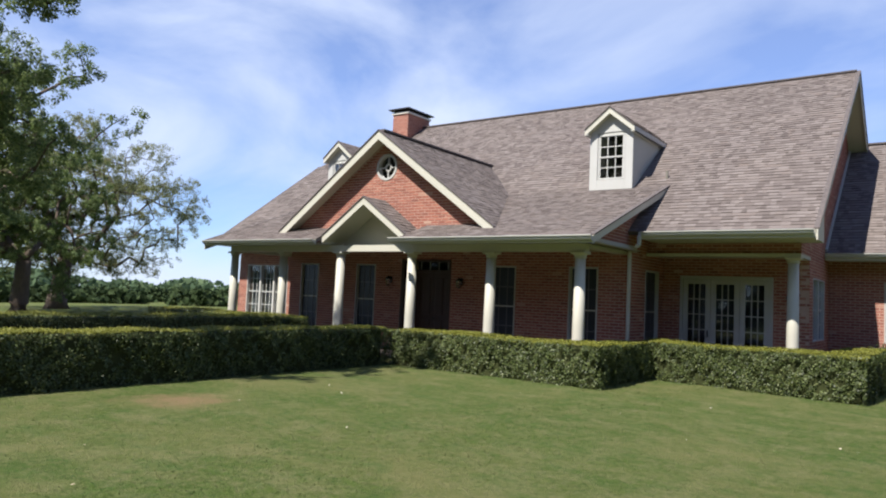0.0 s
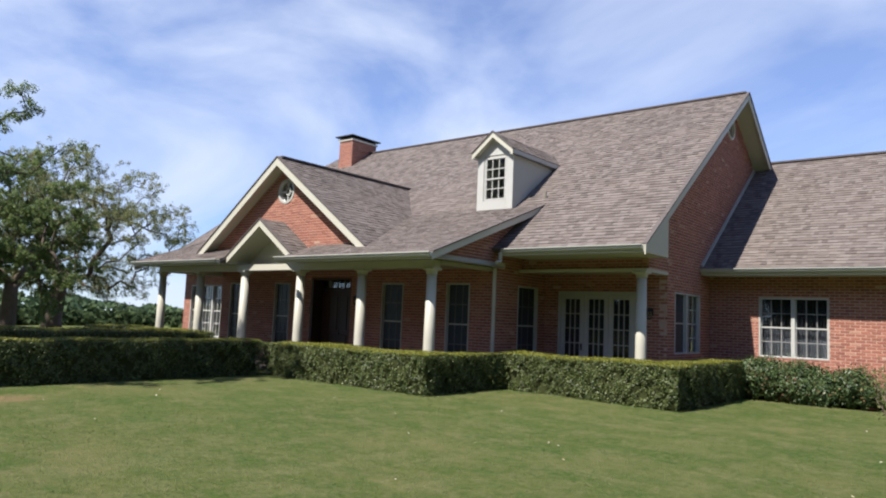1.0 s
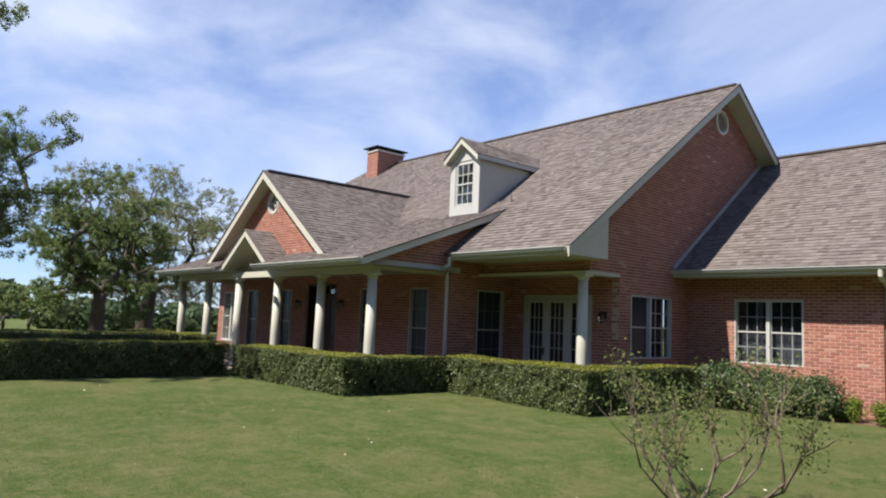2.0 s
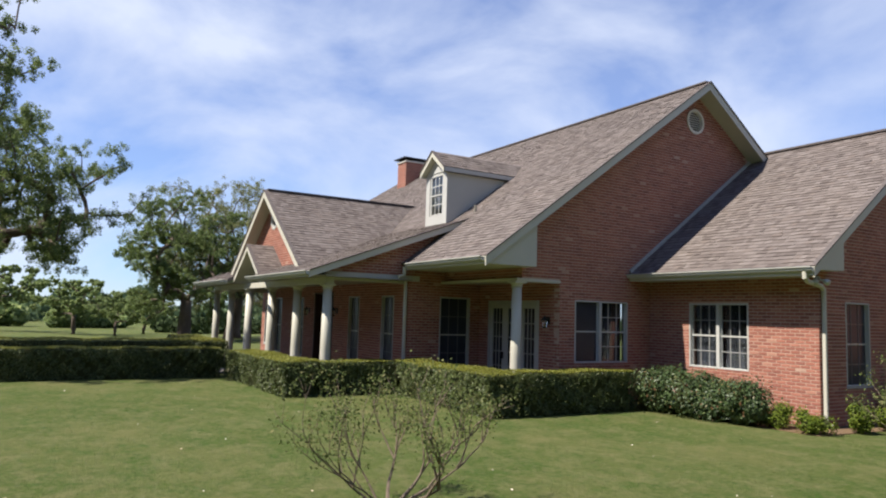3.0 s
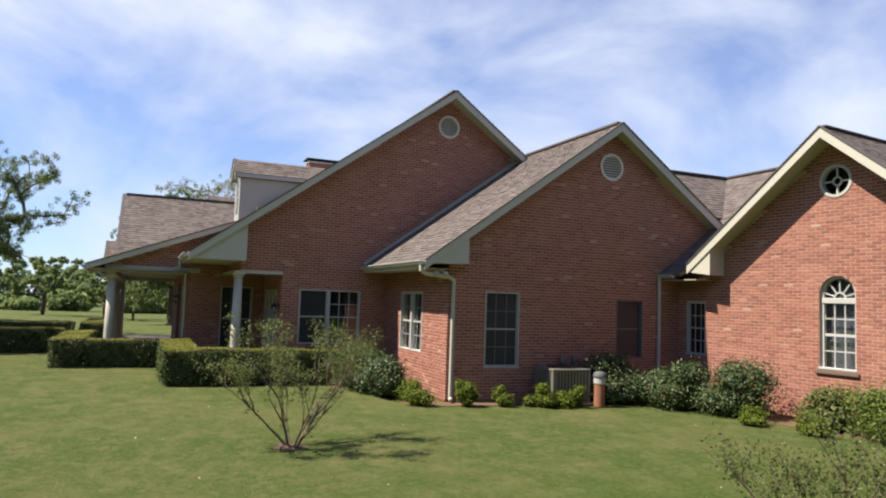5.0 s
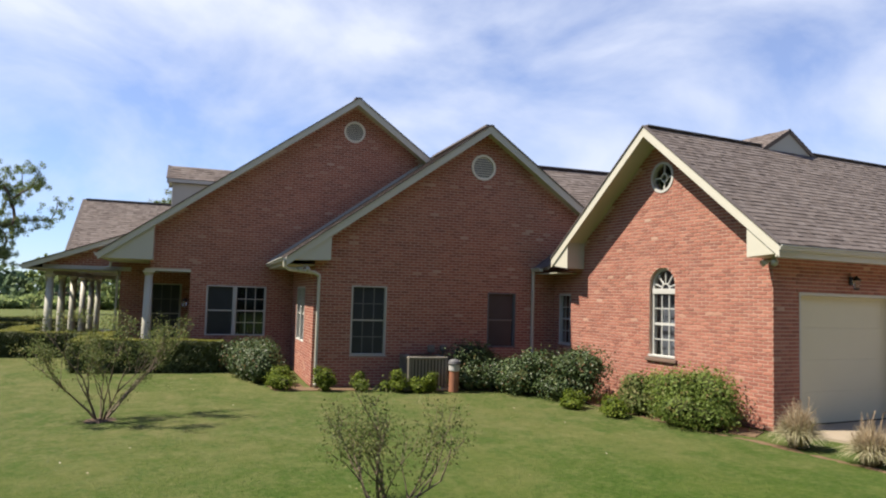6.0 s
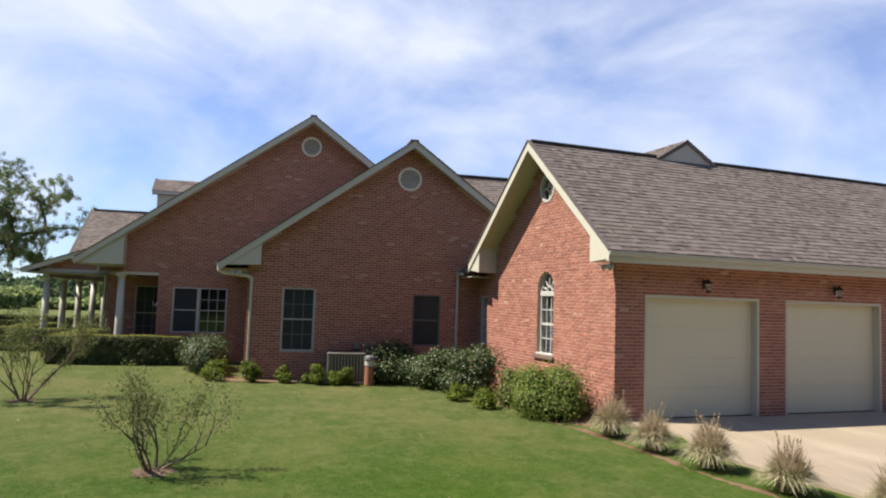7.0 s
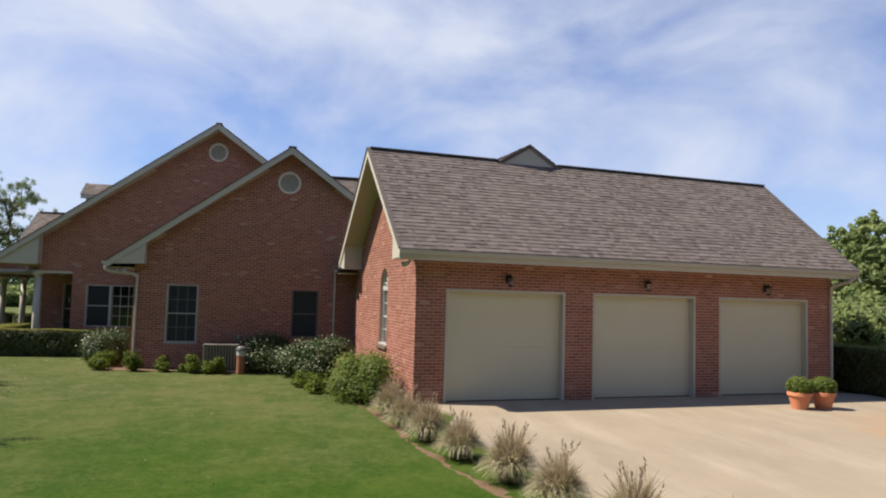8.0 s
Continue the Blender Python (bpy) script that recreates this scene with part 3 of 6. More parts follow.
def downspout(house, x, y, ztop, zbot, kick=(0, -1), top=None, label="cream painted square downspout"):
    """A boxed pipe; top: the gutter outlet from which a swan neck leads over to the pipe."""
    bm = B()
    box(bm, x - 0.04, x + 0.04, y - 0.035, y + 0.035, zbot + 0.1, ztop, 0.012)
    if top:
        tx, ty, tz = top
        tube(bm, [top, (tx, ty, tz - 0.14), (tx + (x - tx) * 0.12, ty + (y - ty) * 0.12, tz - 0.2), (tx + (x - tx) * 0.85, ty + (y - ty) * 0.85, ztop + 0.04), (x, y, ztop - 0.03), (x, y, ztop - 0.1)], [0.05] * 6, 8)
    tube(bm, [(x, y, zbot + 0.16), (x, y, zbot + 0.09), (x + 0.16 * kick[0], y + 0.16 * kick[1], zbot + 0.05)], [0.045, 0.045, 0.045], 6)
    return part("downspout", bm, MAT["cream_paint"], house, label)


# ---- ground, drive and porch floor ----
def ground_sheet():
    bm = B()
    n = 60
    xs = [-400, -200, -110] + [-70 + i * 2.5 for i in range(n - 6)] + [90, 160, 400]
    ys = [-300, -120, -50] + [-25 + i * 2.5 for i in range(n - 6)] + [150, 260, 500]
    grid = []
    for y in ys:
        row = []
        for x in xs:
            far = max(0.0, max(-x - 30, y - 60, x - 60) / 100)
            z = -1.2 * min(far, 2.0)
            if x < -40:
                z += 0.4 * noise.noise((x * 0.03, y * 0.03, 3.0))
            z += 0.13 * min(max(-x / 7.0, 0.0), 1.0) * min(max((x + 40) / 20.0, 0.0), 1.0)
            row.append(bm.verts.new((x, y, z - 0.02)))
        grid.append(row)
    for a, b in zip(grid, grid[1:]):
        for i in range(len(xs) - 1):
            bm.faces.new((a[i], a[i + 1], b[i + 1], b[i]))
    return solid("ground", bm, MAT["lawn"], "mown green lawn with dry patches around the house", "lawn", kind="structure", smooth=True)


ground_sheet()


def flat_area(name, pts, z, thick, mat, label, category):
    bm = B()
    prism(bm, [(x, y, z) for x, y in pts], (0, 0, -thick))
    return solid(name, bm, MAT[mat], label, category, kind="structure")


flat_area("driveway", [(7.05, 26.2), (8.6, 26.75), (10.0, 26.3), (14.5, 27.1), (19.0, 28.2), (40.0, 31.0), (40.0, 60.0), (8.0, 46.0), (5.5, 38.2)], 0.03, 0.15, "concrete", "pale tan concrete driveway with rusty stains", "driveway")
EDGE = [(6.8, 24.75), (7.66, 24.98), (8.7, 25.1), (9.7, 25.24), (10.7, 25.3), (11.6, 25.42), (12.6, 25.62), (13.66, 25.85), (14.5, 26.0), (16.0, 26.35), (19.0, 27.1)]
EDGE = [(xa + (xb - xa) * k / 9, ya + (yb - ya) * k / 9) for (xa, ya), (xb, yb) in zip(EDGE, EDGE[1:]) for k in range(9)]
ragged = random.Random(8)
flat_area("planting_bed", [(x, y + 0.1 + ragged.uniform(-0.06, 0.03)) for x, y in EDGE] + [(x, y + 0.15 + 0.06 * math.sin(3.3 * x) + ragged.uniform(-0.02, 0.12)) for x, y in EDGE[::-1]], -0.0165, 0.1, "soil", "narrow ragged strip of bare reddish soil along the drive", "soil bed")
flat_area("foundation_bed", [(-3.4, 17.3), (0.5, 17.8), (0.9, 22.4), (1.6, 24.2), (6.0, 24.7), (7.5, 25.4), (7.1, 25.98), (1.2, 25.3), (0.0, 25.3), (0.0, 18.55), (-4.2, 18.55), (-4.2, 17.3)], -0.006, 0.1, "soil", "reddish soil bed along the house wall", "soil bed")
flat_area("porch_slab", [(-22.2, 11.15), (-7.85, 11.15), (-7.85, 13.5), (-7.7, 14.3), (-4.3, 14.3), (-4.3, 15.7), (-7.7, 15.7), (-7.7, 13.5), (-19.1, 13.5), (-19.1, 14.15), (-22.2, 14.15)], 0.16, 0.3, "porch_slab", "porch floor slab under the columns, darkened to cut bounced light", "porch floor")
flat_area("front_path", [(-14.7, -9.0), (-13.2, -9.0), (-13.2, 11.15), (-14.7, 11.15)], 0.14, 0.1, "concrete", "concrete front path between clipped hedges", "path")

# ---- the house ----
house = thing("house", "long red brick house with shingled gables and columned porch", "house")

YE, ZE, YR, ZR, XR, XL = 13.26, 3.30, 20.46, 8.50, -3.92, -22.7
SL = (ZR - ZE) / (YR - YE)


def main_z(y):
    return ZE + SL * (YR - YE - abs(y - YR))


def rake(axis, edge, wall, ue, ze, ur, zr, board=0.24, to=house):
    """The barge board and the sloping soffit of one side of a gable, between the roof's edge and the wall."""
    s = 1 if edge > wall else -1

    def ring(dz0, dz1, d):
        pts = [(ue, ze + dz0), (ur, zr + dz0), (ur, zr + dz1), (ue, ze + dz1)]
        return [(d, u, z) if axis == "x" else (u, d, z) for u, z in pts]

    def along(d):
        return (d, 0, 0) if axis == "x" else (0, d, 0)

    bm = B()
    prism(bm, ring(-0.012, -board, edge + s * 0.004), along(-s * 0.03))
    part("barge_board", bm, MAT["cream_paint"], to, "cream painted barge board under the roof edge")
    bm = B()
    prism(bm, ring(-0.135, -0.155, edge - s * 0.027), along(-(edge - s * 0.027 - wall)))
    part("soffit", bm, MAT["soffit_paint"], to)
    bm = B()
    prism(bm, ring(0.018, -0.012, edge + s * 0.03), along(-s * 0.1))
    part("drip_edge", bm, MAT["ridge_cap"], to)


def eave_box(axis, edge, wall, pts, label="cream boxed eave return", to=house):
    s = 1 if edge > wall else -1
    bm = B()
    prism(bm, [(edge, u, z) if axis == "x" else (u, edge, z) for u, z in pts], (wall - edge, 0, 0) if axis == "x" else (0, wall - edge, 0))
    return part("eave_return", bm, MAT["cream_paint"], to, label)


def slab(name, x0, x1, y0, y1, z0, z1, mat="soffit_paint", label="", to=house):
    return part(name, box(B(), x0, x1, y0, y1, z0, z1), MAT[mat], to, label)


# main roof and gables
roof_plane(house, [(XL, YE, ZE), (XR, YE, ZE), (XR, YR, ZR), (-21.2, YR, ZR), (-22.65, 17.9, main_z(17.9))], 11)
roof_plane(house, [(XR, 2 * YR - YE, ZE), (XL, 2 * YR - YE, ZE), (-21.2, YR, ZR), (XR, YR, ZR)], 12)
beam(house, "ridge_cap", (XR - 0.06, YR, ZR + 0.005), (-21.2, YR, ZR + 0.005), 0.22, 0.04, "ridge_cap", "dark ridge cap shingles")
rake("x", XR, -4.42, YE, ZE, YR, ZR, 0.22)
rake("x", XR, -4.42, 2 * YR - YE, ZE, YR, ZR)
rake("x", XL, -22.5, YE, ZE, 17.9, main_z(17.9))
eave_box("x", -4.0, -4.425, [(13.27, 3.14), (14.68, 3.14), (14.68, main_z(14.68) - 0.13), (13.27, ZE - 0.05)])
brick_wall(house, "x", -4.42, 1, 0.0, [(14.593, main_z(14.6) - 0.15), (20.46, ZR - 0.15), (27.2, main_z(27.2) - 0.15)], [("rect", 14.5, 15.713, -0.05, 2.9), ("rect", 16.18, 17.91, 0.98, 2.466), ("circle", 20.45, 7.5, 0.33)])
brick_wall(house, "y", 14.60, -1, 2.9, [(-7.75, 3.2), (-4.413, 3.2)])
brick_wall(house, "y", 15.72, -1, 0.0, [(-7.79, 3.0), (-4.413, 3.0)], [("rect", -7.31, -5.17, 0.15, 2.44)])
brick_wall(house, "x", -7.75, 1, 0.0, [(13.493, 3.0), (15.75, 3.0)], [("rect", 14.45, 15.4, 0.5, 2.5)])
brick_wall(house, "x", -7.75, 1, 3.0, [(11.2, 3.02), (15.3, 4.54)])
W0, W1 = -22.05, -19.95  # triple window at the porch end
FRONT_HOLES = [("rect", -9.28, -8.53, 0.45, 2.5), ("rect", -11.53, -10.74, 0.45, 2.5), ("rect", -14.5, -12.75, 0.15, 2.68), ("rect", -16.22, -15.45, 0.45, 2.5), ("rect", -18.6, -17.8, 0.45, 2.5)]
brick_wall(house, "y", 13.50, -1, 0.0, [(-19.1, 3.2), (-7.743, 3.2)], FRONT_HOLES)
brick_wall(house, "x", -19.1, -1, 0.0, [(13.5, 3.2), (14.15, 3.2)])
brick_wall(house, "y", 14.15, -1, 0.0, [(-22.5, 3.2), (-19.1, 3.2)], [("rect", W0, W1, 0.6, 2.46)])
brick_wall(house, "x", -22.5, -1, 0.0, [(14.15, main_z(14.15) - 0.15), (19.5, main_z(19.5) - 0.3), (27.2, main_z(27.2) - 0.15)])
slab("eave_soffit", -7.5, -4.43, 13.29, 14.6, 3.14, 3.16)
slab("eave_soffit", -22.66, -19.12, 13.27, 14.14, 3.14, 3.16)
slab("recess_ceiling", -7.74, -4.63, 14.66, 15.71, 2.88, 2.897)
slab("fascia", -7.5, -3.96, 13.265, 13.285, 3.13, 3.29, "cream_paint")
slab("fascia", -22.66, -19.6, 13.265, 13.285, 3.13, 3.29, "cream_paint")
gutter(house, (-7.4, 13.262, 3.29), (-3.98, 13.262, 3.29), (0, -1, 0))
gutter(house, (-22.66, 13.262, 3.29), (-19.8, 13.262, 3.29), (0, -1, 0))
slab("header_beam", -7.74, -4.4, 14.46, 14.66, 2.83, 2.9, "cream_paint")
slab("header_beam", -4.66, -4.4, 14.66, 15.72, 2.83, 2.9, "cream_paint")

# porch roof
PE, PZ, PS = 10.68, 2.98, 0.371
PXL, PXR = -19.75, -7.43


def porch_z(y):
    return PZ + PS * (y - PE)


for i_, (xa, xb, ya) in enumerate(((PXL, -15.1, PE), (-12.3, PXR, PE))):
    roof_plane(house, [(xa, ya, porch_z(ya)), (xb, ya, porch_z(ya)), (xb, 15.2, porch_z(15.2)), (xa, 15.2, porch_z(15.2))], 61 + i_)
rake("x", PXR, -7.75, PE, PZ, 15.15, porch_z(15.15), 0.17)
rake("x", PXL, -19.6, PE, PZ, 15.15, porch_z(15.15), 0.27)
slab("porch_ceiling", PXL + 0.05, -15.1, PE + 0.03, 13.49, 2.865, 2.885, "dimmed_soffit")
slab("porch_ceiling", -15.1, -12.3, 11.76, 13.49, 2.865, 2.885, "dimmed_soffit")
slab("porch_ceiling", -12.3, PXR - 0.1, PE + 0.03, 13.49, 2.865, 2.885, "dimmed_soffit")
slab("porch_beam", -19.3, -7.86, 11.29, 11.49, 2.7, 2.864, "cream_paint")
slab("side_beam", -8.1, -7.84, 11.49, 13.78, 2.80, 2.864, "cream_paint")
slab("side_beam", -7.84, -7.72, 11.2, 13.8, 2.865, 3.0, "cream_paint", "cream painted beam along the porch end")
slab("side_beam", -19.3, -19.1, 11.49, 13.5, 2.7, 2.864, "soffit_paint")
for a, b in ((PXL, -15.08), (-12.55, PXR)):
    slab("fascia", a, b, PE + 0.005, PE + 0.028, 2.83, 2.97, "cream_paint")
    gutter(house, (a, PE + 0.002, PZ - 0.005), (b, PE + 0.002, PZ - 0.005), (0, -1, 0))

# front gable over the entrance
GX, GY, GZ, GH, GE = -13.70, 11.36, 5.83, 3.6, 3.26
roof_plane(house, [(GX + GH, GY, GE), (GX + GH, 17.0, GE), (GX, 17.0, GZ), (GX, GY, GZ)], 14)
roof_plane(house, [(GX - GH, 17.0, GE), (GX - GH, GY, GE), (GX, GY, GZ), (GX, 17.0, GZ)], 15)
beam(house, "ridge_cap", (GX, GY + 0.1, GZ + 0.015), (GX, 16.82, GZ + 0.015), 0.2, 0.05, "ridge_cap", "dark ridge cap shingles")
rake("y", GY, 11.75, GX + GH, GE, GX, GZ)
rake("y", GY, 11.75, GX - GH, GE, GX, GZ)
brick_wall(house, "y", 11.75, -1, 3.2, [(GX - GH + 0.1, 3.22), (GX, GZ - 0.15), (GX + GH - 0.1, 3.22)], [("circle", GX, 4.93, 0.34)])
# small gable over the steps
SX, SY, SZ, SH, SE = -13.70, 10.92, 4.05, 1.4, 3.08
roof_plane(house, [(SX + SH, SY, SE), (SX + SH, 11.76, SE), (SX, 11.76, SZ), (SX, SY, SZ)], 16)
roof_plane(house, [(SX - SH, 11.76, SE), (SX - SH, SY, SE), (SX, SY, SZ), (SX, 11.76, SZ)], 17)
rake("y", SY, 11.74, SX + SH, SE, SX, SZ, 0.2)
rake("y", SY, 11.74, SX - SH, SE, SX, SZ, 0.2)
bm = B()
prism(bm, [(SX - SH + 0.03, 11.7, 2.87), (SX + SH - 0.03, 11.7, 2.87), (SX + SH - 0.03, 11.7, SE - 0.1), (SX, 11.7, SZ - 0.13), (SX - SH + 0.03, 11.7, SE - 0.1)], (0, 0.04, 0))
for side_ in (-1, 1):
    prism(bm, [(SX + side_ * SH, 10.96, 2.87), (SX + side_ * SH, 11.7, 2.87), (SX + side_ * SH, 11.7, SE - 0.1), (SX + side_ * SH, 10.96, SE - 0.1)], (-side_ * 0.03, 0, 0))
part("gable_panel", bm, MAT["cream_paint"], house, "painted panel closing the small entrance gable")

# side wing
roof_plane(house, [(-4.41, 17.95, 3.17), (0.38, 17.95, 3.17), (0.38, 23.2, 6.94), (-4.41, 23.2, 6.94)], 18)
roof_plane(house, [(0.38, 28.45, 3.17), (-4.41, 28.45, 3.17), (-4.41, 23.2, 6.94), (0.38, 23.2, 6.94)], 19)
beam(house, "ridge_cap", (0.3, 23.2, 6.945), (-4.4, 23.2, 6.955), 0.24, 0.05, "ridge_cap", "dark ridge cap shingles")
beam(house, "flashing", (-4.385, 17.97, 3.23), (-4.385, 23.2, 7.0), 0.05, 0.09, "grey_frame", "grey metal step flashing where the roof meets the wall")
rake("x", 0.38, 0.0, 17.95, 3.17, 23.2, 6.94, 0.22)
rake("x", 0.38, 0.0, 28.45, 3.17, 23.2, 6.94)
eave_box("x", 0.35, 0.0, [(17.97, 3.1), (19.03, 3.13), (19.03, 3.77), (17.97, 3.14)])
brick_wall(house, "y", 18.7, -1, 0.0, [(-4.46, 3.1), (0.007, 3.1)], [("rect", -3.19, -1.59, 0.977, 2.472)])
brick_wall(house, "x", 0.0, 1, 0.0, [(18.693, 3.55), (23.2, 6.79), (27.85, 3.45)], [("rect", 19.644, 20.565, 0.78, 2.535), ("rect", 23.36, 24.19, 0.98, 2.46), ("circle", 23.15, 5.84, 0.34)])
slab("eave_soffit", -4.4, 0.0, 17.97, 18.7, 3.0, 3.02)
slab("fascia", -4.4, 0.36, 17.955, 17.975, 2.99, 3.16, "cream_paint")
gutter(house, (-4.4, 17.952, 3.16), (0.37, 17.952, 3.16), (0, -1, 0))

# link between wing and garage
roof_plane(house, [(-3.0, 24.72, 3.17), (0.75, 24.72, 3.17), (2.8, 29.0, 6.42), (-3.0, 29.0, 6.42)], 20)
roof_plane(house, [(0.0, 24.3, 4.82), (0.0, 27.0, 4.82), (-2.0, 29.0, 6.42), (-2.0, 24.3, 6.42)], 23)
beam(house, "ridge_cap", (-2.0, 29.0, 6.435), (2.8, 29.0, 6.435), 0.24, 0.05, "ridge_cap", "dark ridge cap shingles")
beam(house, "ridge_cap", (-2.0, 24.3, 6.435), (-2.0, 29.0, 6.435), 0.24, 0.05, "ridge_cap", "dark ridge cap shingles")
brick_wall(house, "y", 25.36, -1, 0.0, [(-0.04, 3.1), (1.32, 3.1)], [("rect", 0.33, 1.0, 1.14, 2.47)])
slab("eave_soffit", 0.0, 1.3, 24.75, 25.36, 3.0, 3.02)
gutter(house, (0.02, 24.722, 3.16), (0.55, 24.722, 3.16), (0, -1, 0))

# garage: turned a few degrees against the house; its own ground axes run from the near right corner along the gable (x) and the doors (y)
GAR = Vector((7.2, 26.1, 0.0))
GAR_TURN = 7.3
garage = thing("garage", "red brick garage wing with a shingled gable and three cream doors", "garage")
garage.matrix_basis = pose(*GAR, 0, 0, GAR_TURN)
RX, RZ, REZ, REL, RER, RY0, RY1 = -2.87, 6.22, 3.40, -6.33, 0.59, -0.565, 12.35
rk = (RZ - REZ) / (RER - RX)
roof_plane(garage, [(RER, RY0, REZ), (RER, RY1, REZ), (RX, RY1, RZ), (RX, RY0, RZ)], 21, pick=(0.3, 7.0, 0.2, 2.2))
roof_plane(garage, [(REL, RY1, REZ), (REL, RY0, REZ), (RX, RY0, RZ), (RX, RY1, RZ)], 22)
for a_, b_ in ((RY0 + 0.05, 3.12), (4.95, RY1)):
    beam(garage, "ridge_cap", (RX, a_, RZ + 0.004), (RX, b_, RZ + 0.004), 0.2, 0.035, "ridge_cap", "dark ridge cap shingles")
for edge_, wall_ in ((RY0, 0.0), (RY1, 12.0)):
    rake("y", edge_, wall_, RER, REZ, RX, RZ, to=garage)
    rake("y", edge_, wall_, REL, REZ, RX, RZ, to=garage)
eave_box("y", RY0 + 0.03, 0.0, [(RER - 0.05, 3.23), (-0.13, 3.19), (-0.13, REZ + rk * 0.72 - 0.13), (RER - 0.05, REZ - 0.05)], to=garage)
eave_box("y", RY0 + 0.03, 0.0, [(REL + 0.03, 3.2), (-5.66, 3.12), (-5.66, REZ + rk * 0.67 - 0.13), (REL + 0.03, REZ - 0.05)], to=garage)
brick_wall(garage, "y", 0.0, -1, 0.0, [(-6.2, REZ + rk * 0.13 - 0.15), (RX, RZ - 0.15), (0.007, REZ + rk * 0.58 - 0.15)], [("arch", -3.25, -2.47, 1.09, 2.7), ("circle", RX, 5.12, 0.345)], pick=(-5.8, -0.1, 1.0, 3.2))
DOORS = [(0.71, 3.73), (4.49, 7.48), (8.22, 11.17)]
DOOR_TOP = 2.58
brick_wall(garage, "x", 0.0, 1, 0.0, [(-0.007, 3.25), (12.0, 3.25)], [("rect", a, b, 0.0, DOOR_TOP) for a, b in DOORS])
brick_wall(garage, "y", 12.0, 1, 0.0, [(-5.74, REZ + rk * 0.59 - 0.15), (RX, RZ - 0.15), (0.0, REZ + rk * 0.59 - 0.15)])
brick_wall(garage, "x", -5.74, -1, 0.0, [(0.2, 3.25), (12.0, 3.25)])
slab("eave_soffit", 0.0, 0.52, 0.0, 12.0, 3.2, 3.22, to=garage)
slab("eave_soffit", REL + 0.07, -5.94, 0.0, 12.0, 3.2, 3.22, to=garage)
slab("fascia", 0.505, 0.53, RY0, RY1, 3.17, 3.36, "cream_paint", to=garage)
gutter(garage, (0.53, RY0, 3.38), (0.53, RY1, 3.38), (1, 0, 0))
for a, b in DOORS:
    bm = B()
    box(bm, -0.21, 0.012, a, a + 0.06, 0.03, DOOR_TOP, 0.006)
    box(bm, -0.21, 0.012, b - 0.06, b, 0.03, DOOR_TOP, 0.006)
    box(bm, -0.21, 0.012, a + 0.06, b - 0.06, DOOR_TOP - 0.06, DOOR_TOP, 0.006)
    jamb = part("garage_door", bm, MAT["cream_paint"], garage, "closed cream sectional garage door in a painted frame")
    for k in range(4):
        h = (DOOR_TOP - 0.06 - 0.035) / 4
        bm = B()
        box(bm, -0.2, -0.16, a + 0.06, b - 0.06, 0.035 + k * h, 0.035 + k * h + h - 0.0015, 0.0015)
        part("door_section", bm, MAT["garage_door"], jamb)
    part("weather_strip", box(B(), -0.2, -0.155, a + 0.06, b - 0.06, 0.0305, 0.05), MAT["dark_metal"], jamb)


# ---- windows and doors ----
window(house, "x", -4.42, 1, 16.18, 17.91, 0.98, 2.466, 3, 4, mullions=(17.0,), screened=(0,), plain=(0,), sill=False, label="white double sash window with small panes")
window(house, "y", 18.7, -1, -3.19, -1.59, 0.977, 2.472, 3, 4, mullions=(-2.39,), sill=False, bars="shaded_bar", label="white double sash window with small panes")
window(house, "x", 0.0, 1, 19.644, 20.565, 0.78, 2.535, 3, 4, frame="grey_frame", screened=(0,))
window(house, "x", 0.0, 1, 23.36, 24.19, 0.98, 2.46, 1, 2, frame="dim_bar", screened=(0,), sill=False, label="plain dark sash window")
window(house, "y", 25.36, -1, 0.33, 1.0, 1.14, 2.47, 3, 4)
window(house, "x", -7.75, 1, 14.45, 15.4, 0.5, 2.5, 3, 4, frame="grey_frame", screened=(0,), sill=False)
for a, b in ((-9.28, -8.53), (-11.53, -10.74), (-16.22, -15.45), (-18.6, -17.8)):
    window(house, "y", 13.5, -1, a, b, 0.45, 2.5, 3, 4, frame="grey_frame", screened=(0,), sill=False, label="tall narrow porch window with dark panes")
window(house, "y", 14.15, -1, W0, W1, 0.6, 2.46, 3, 4, mullions=(W0 + (W1 - W0) / 3, W0 + (W1 - W0) * 2 / 3), label="triple white sash window on the porch")


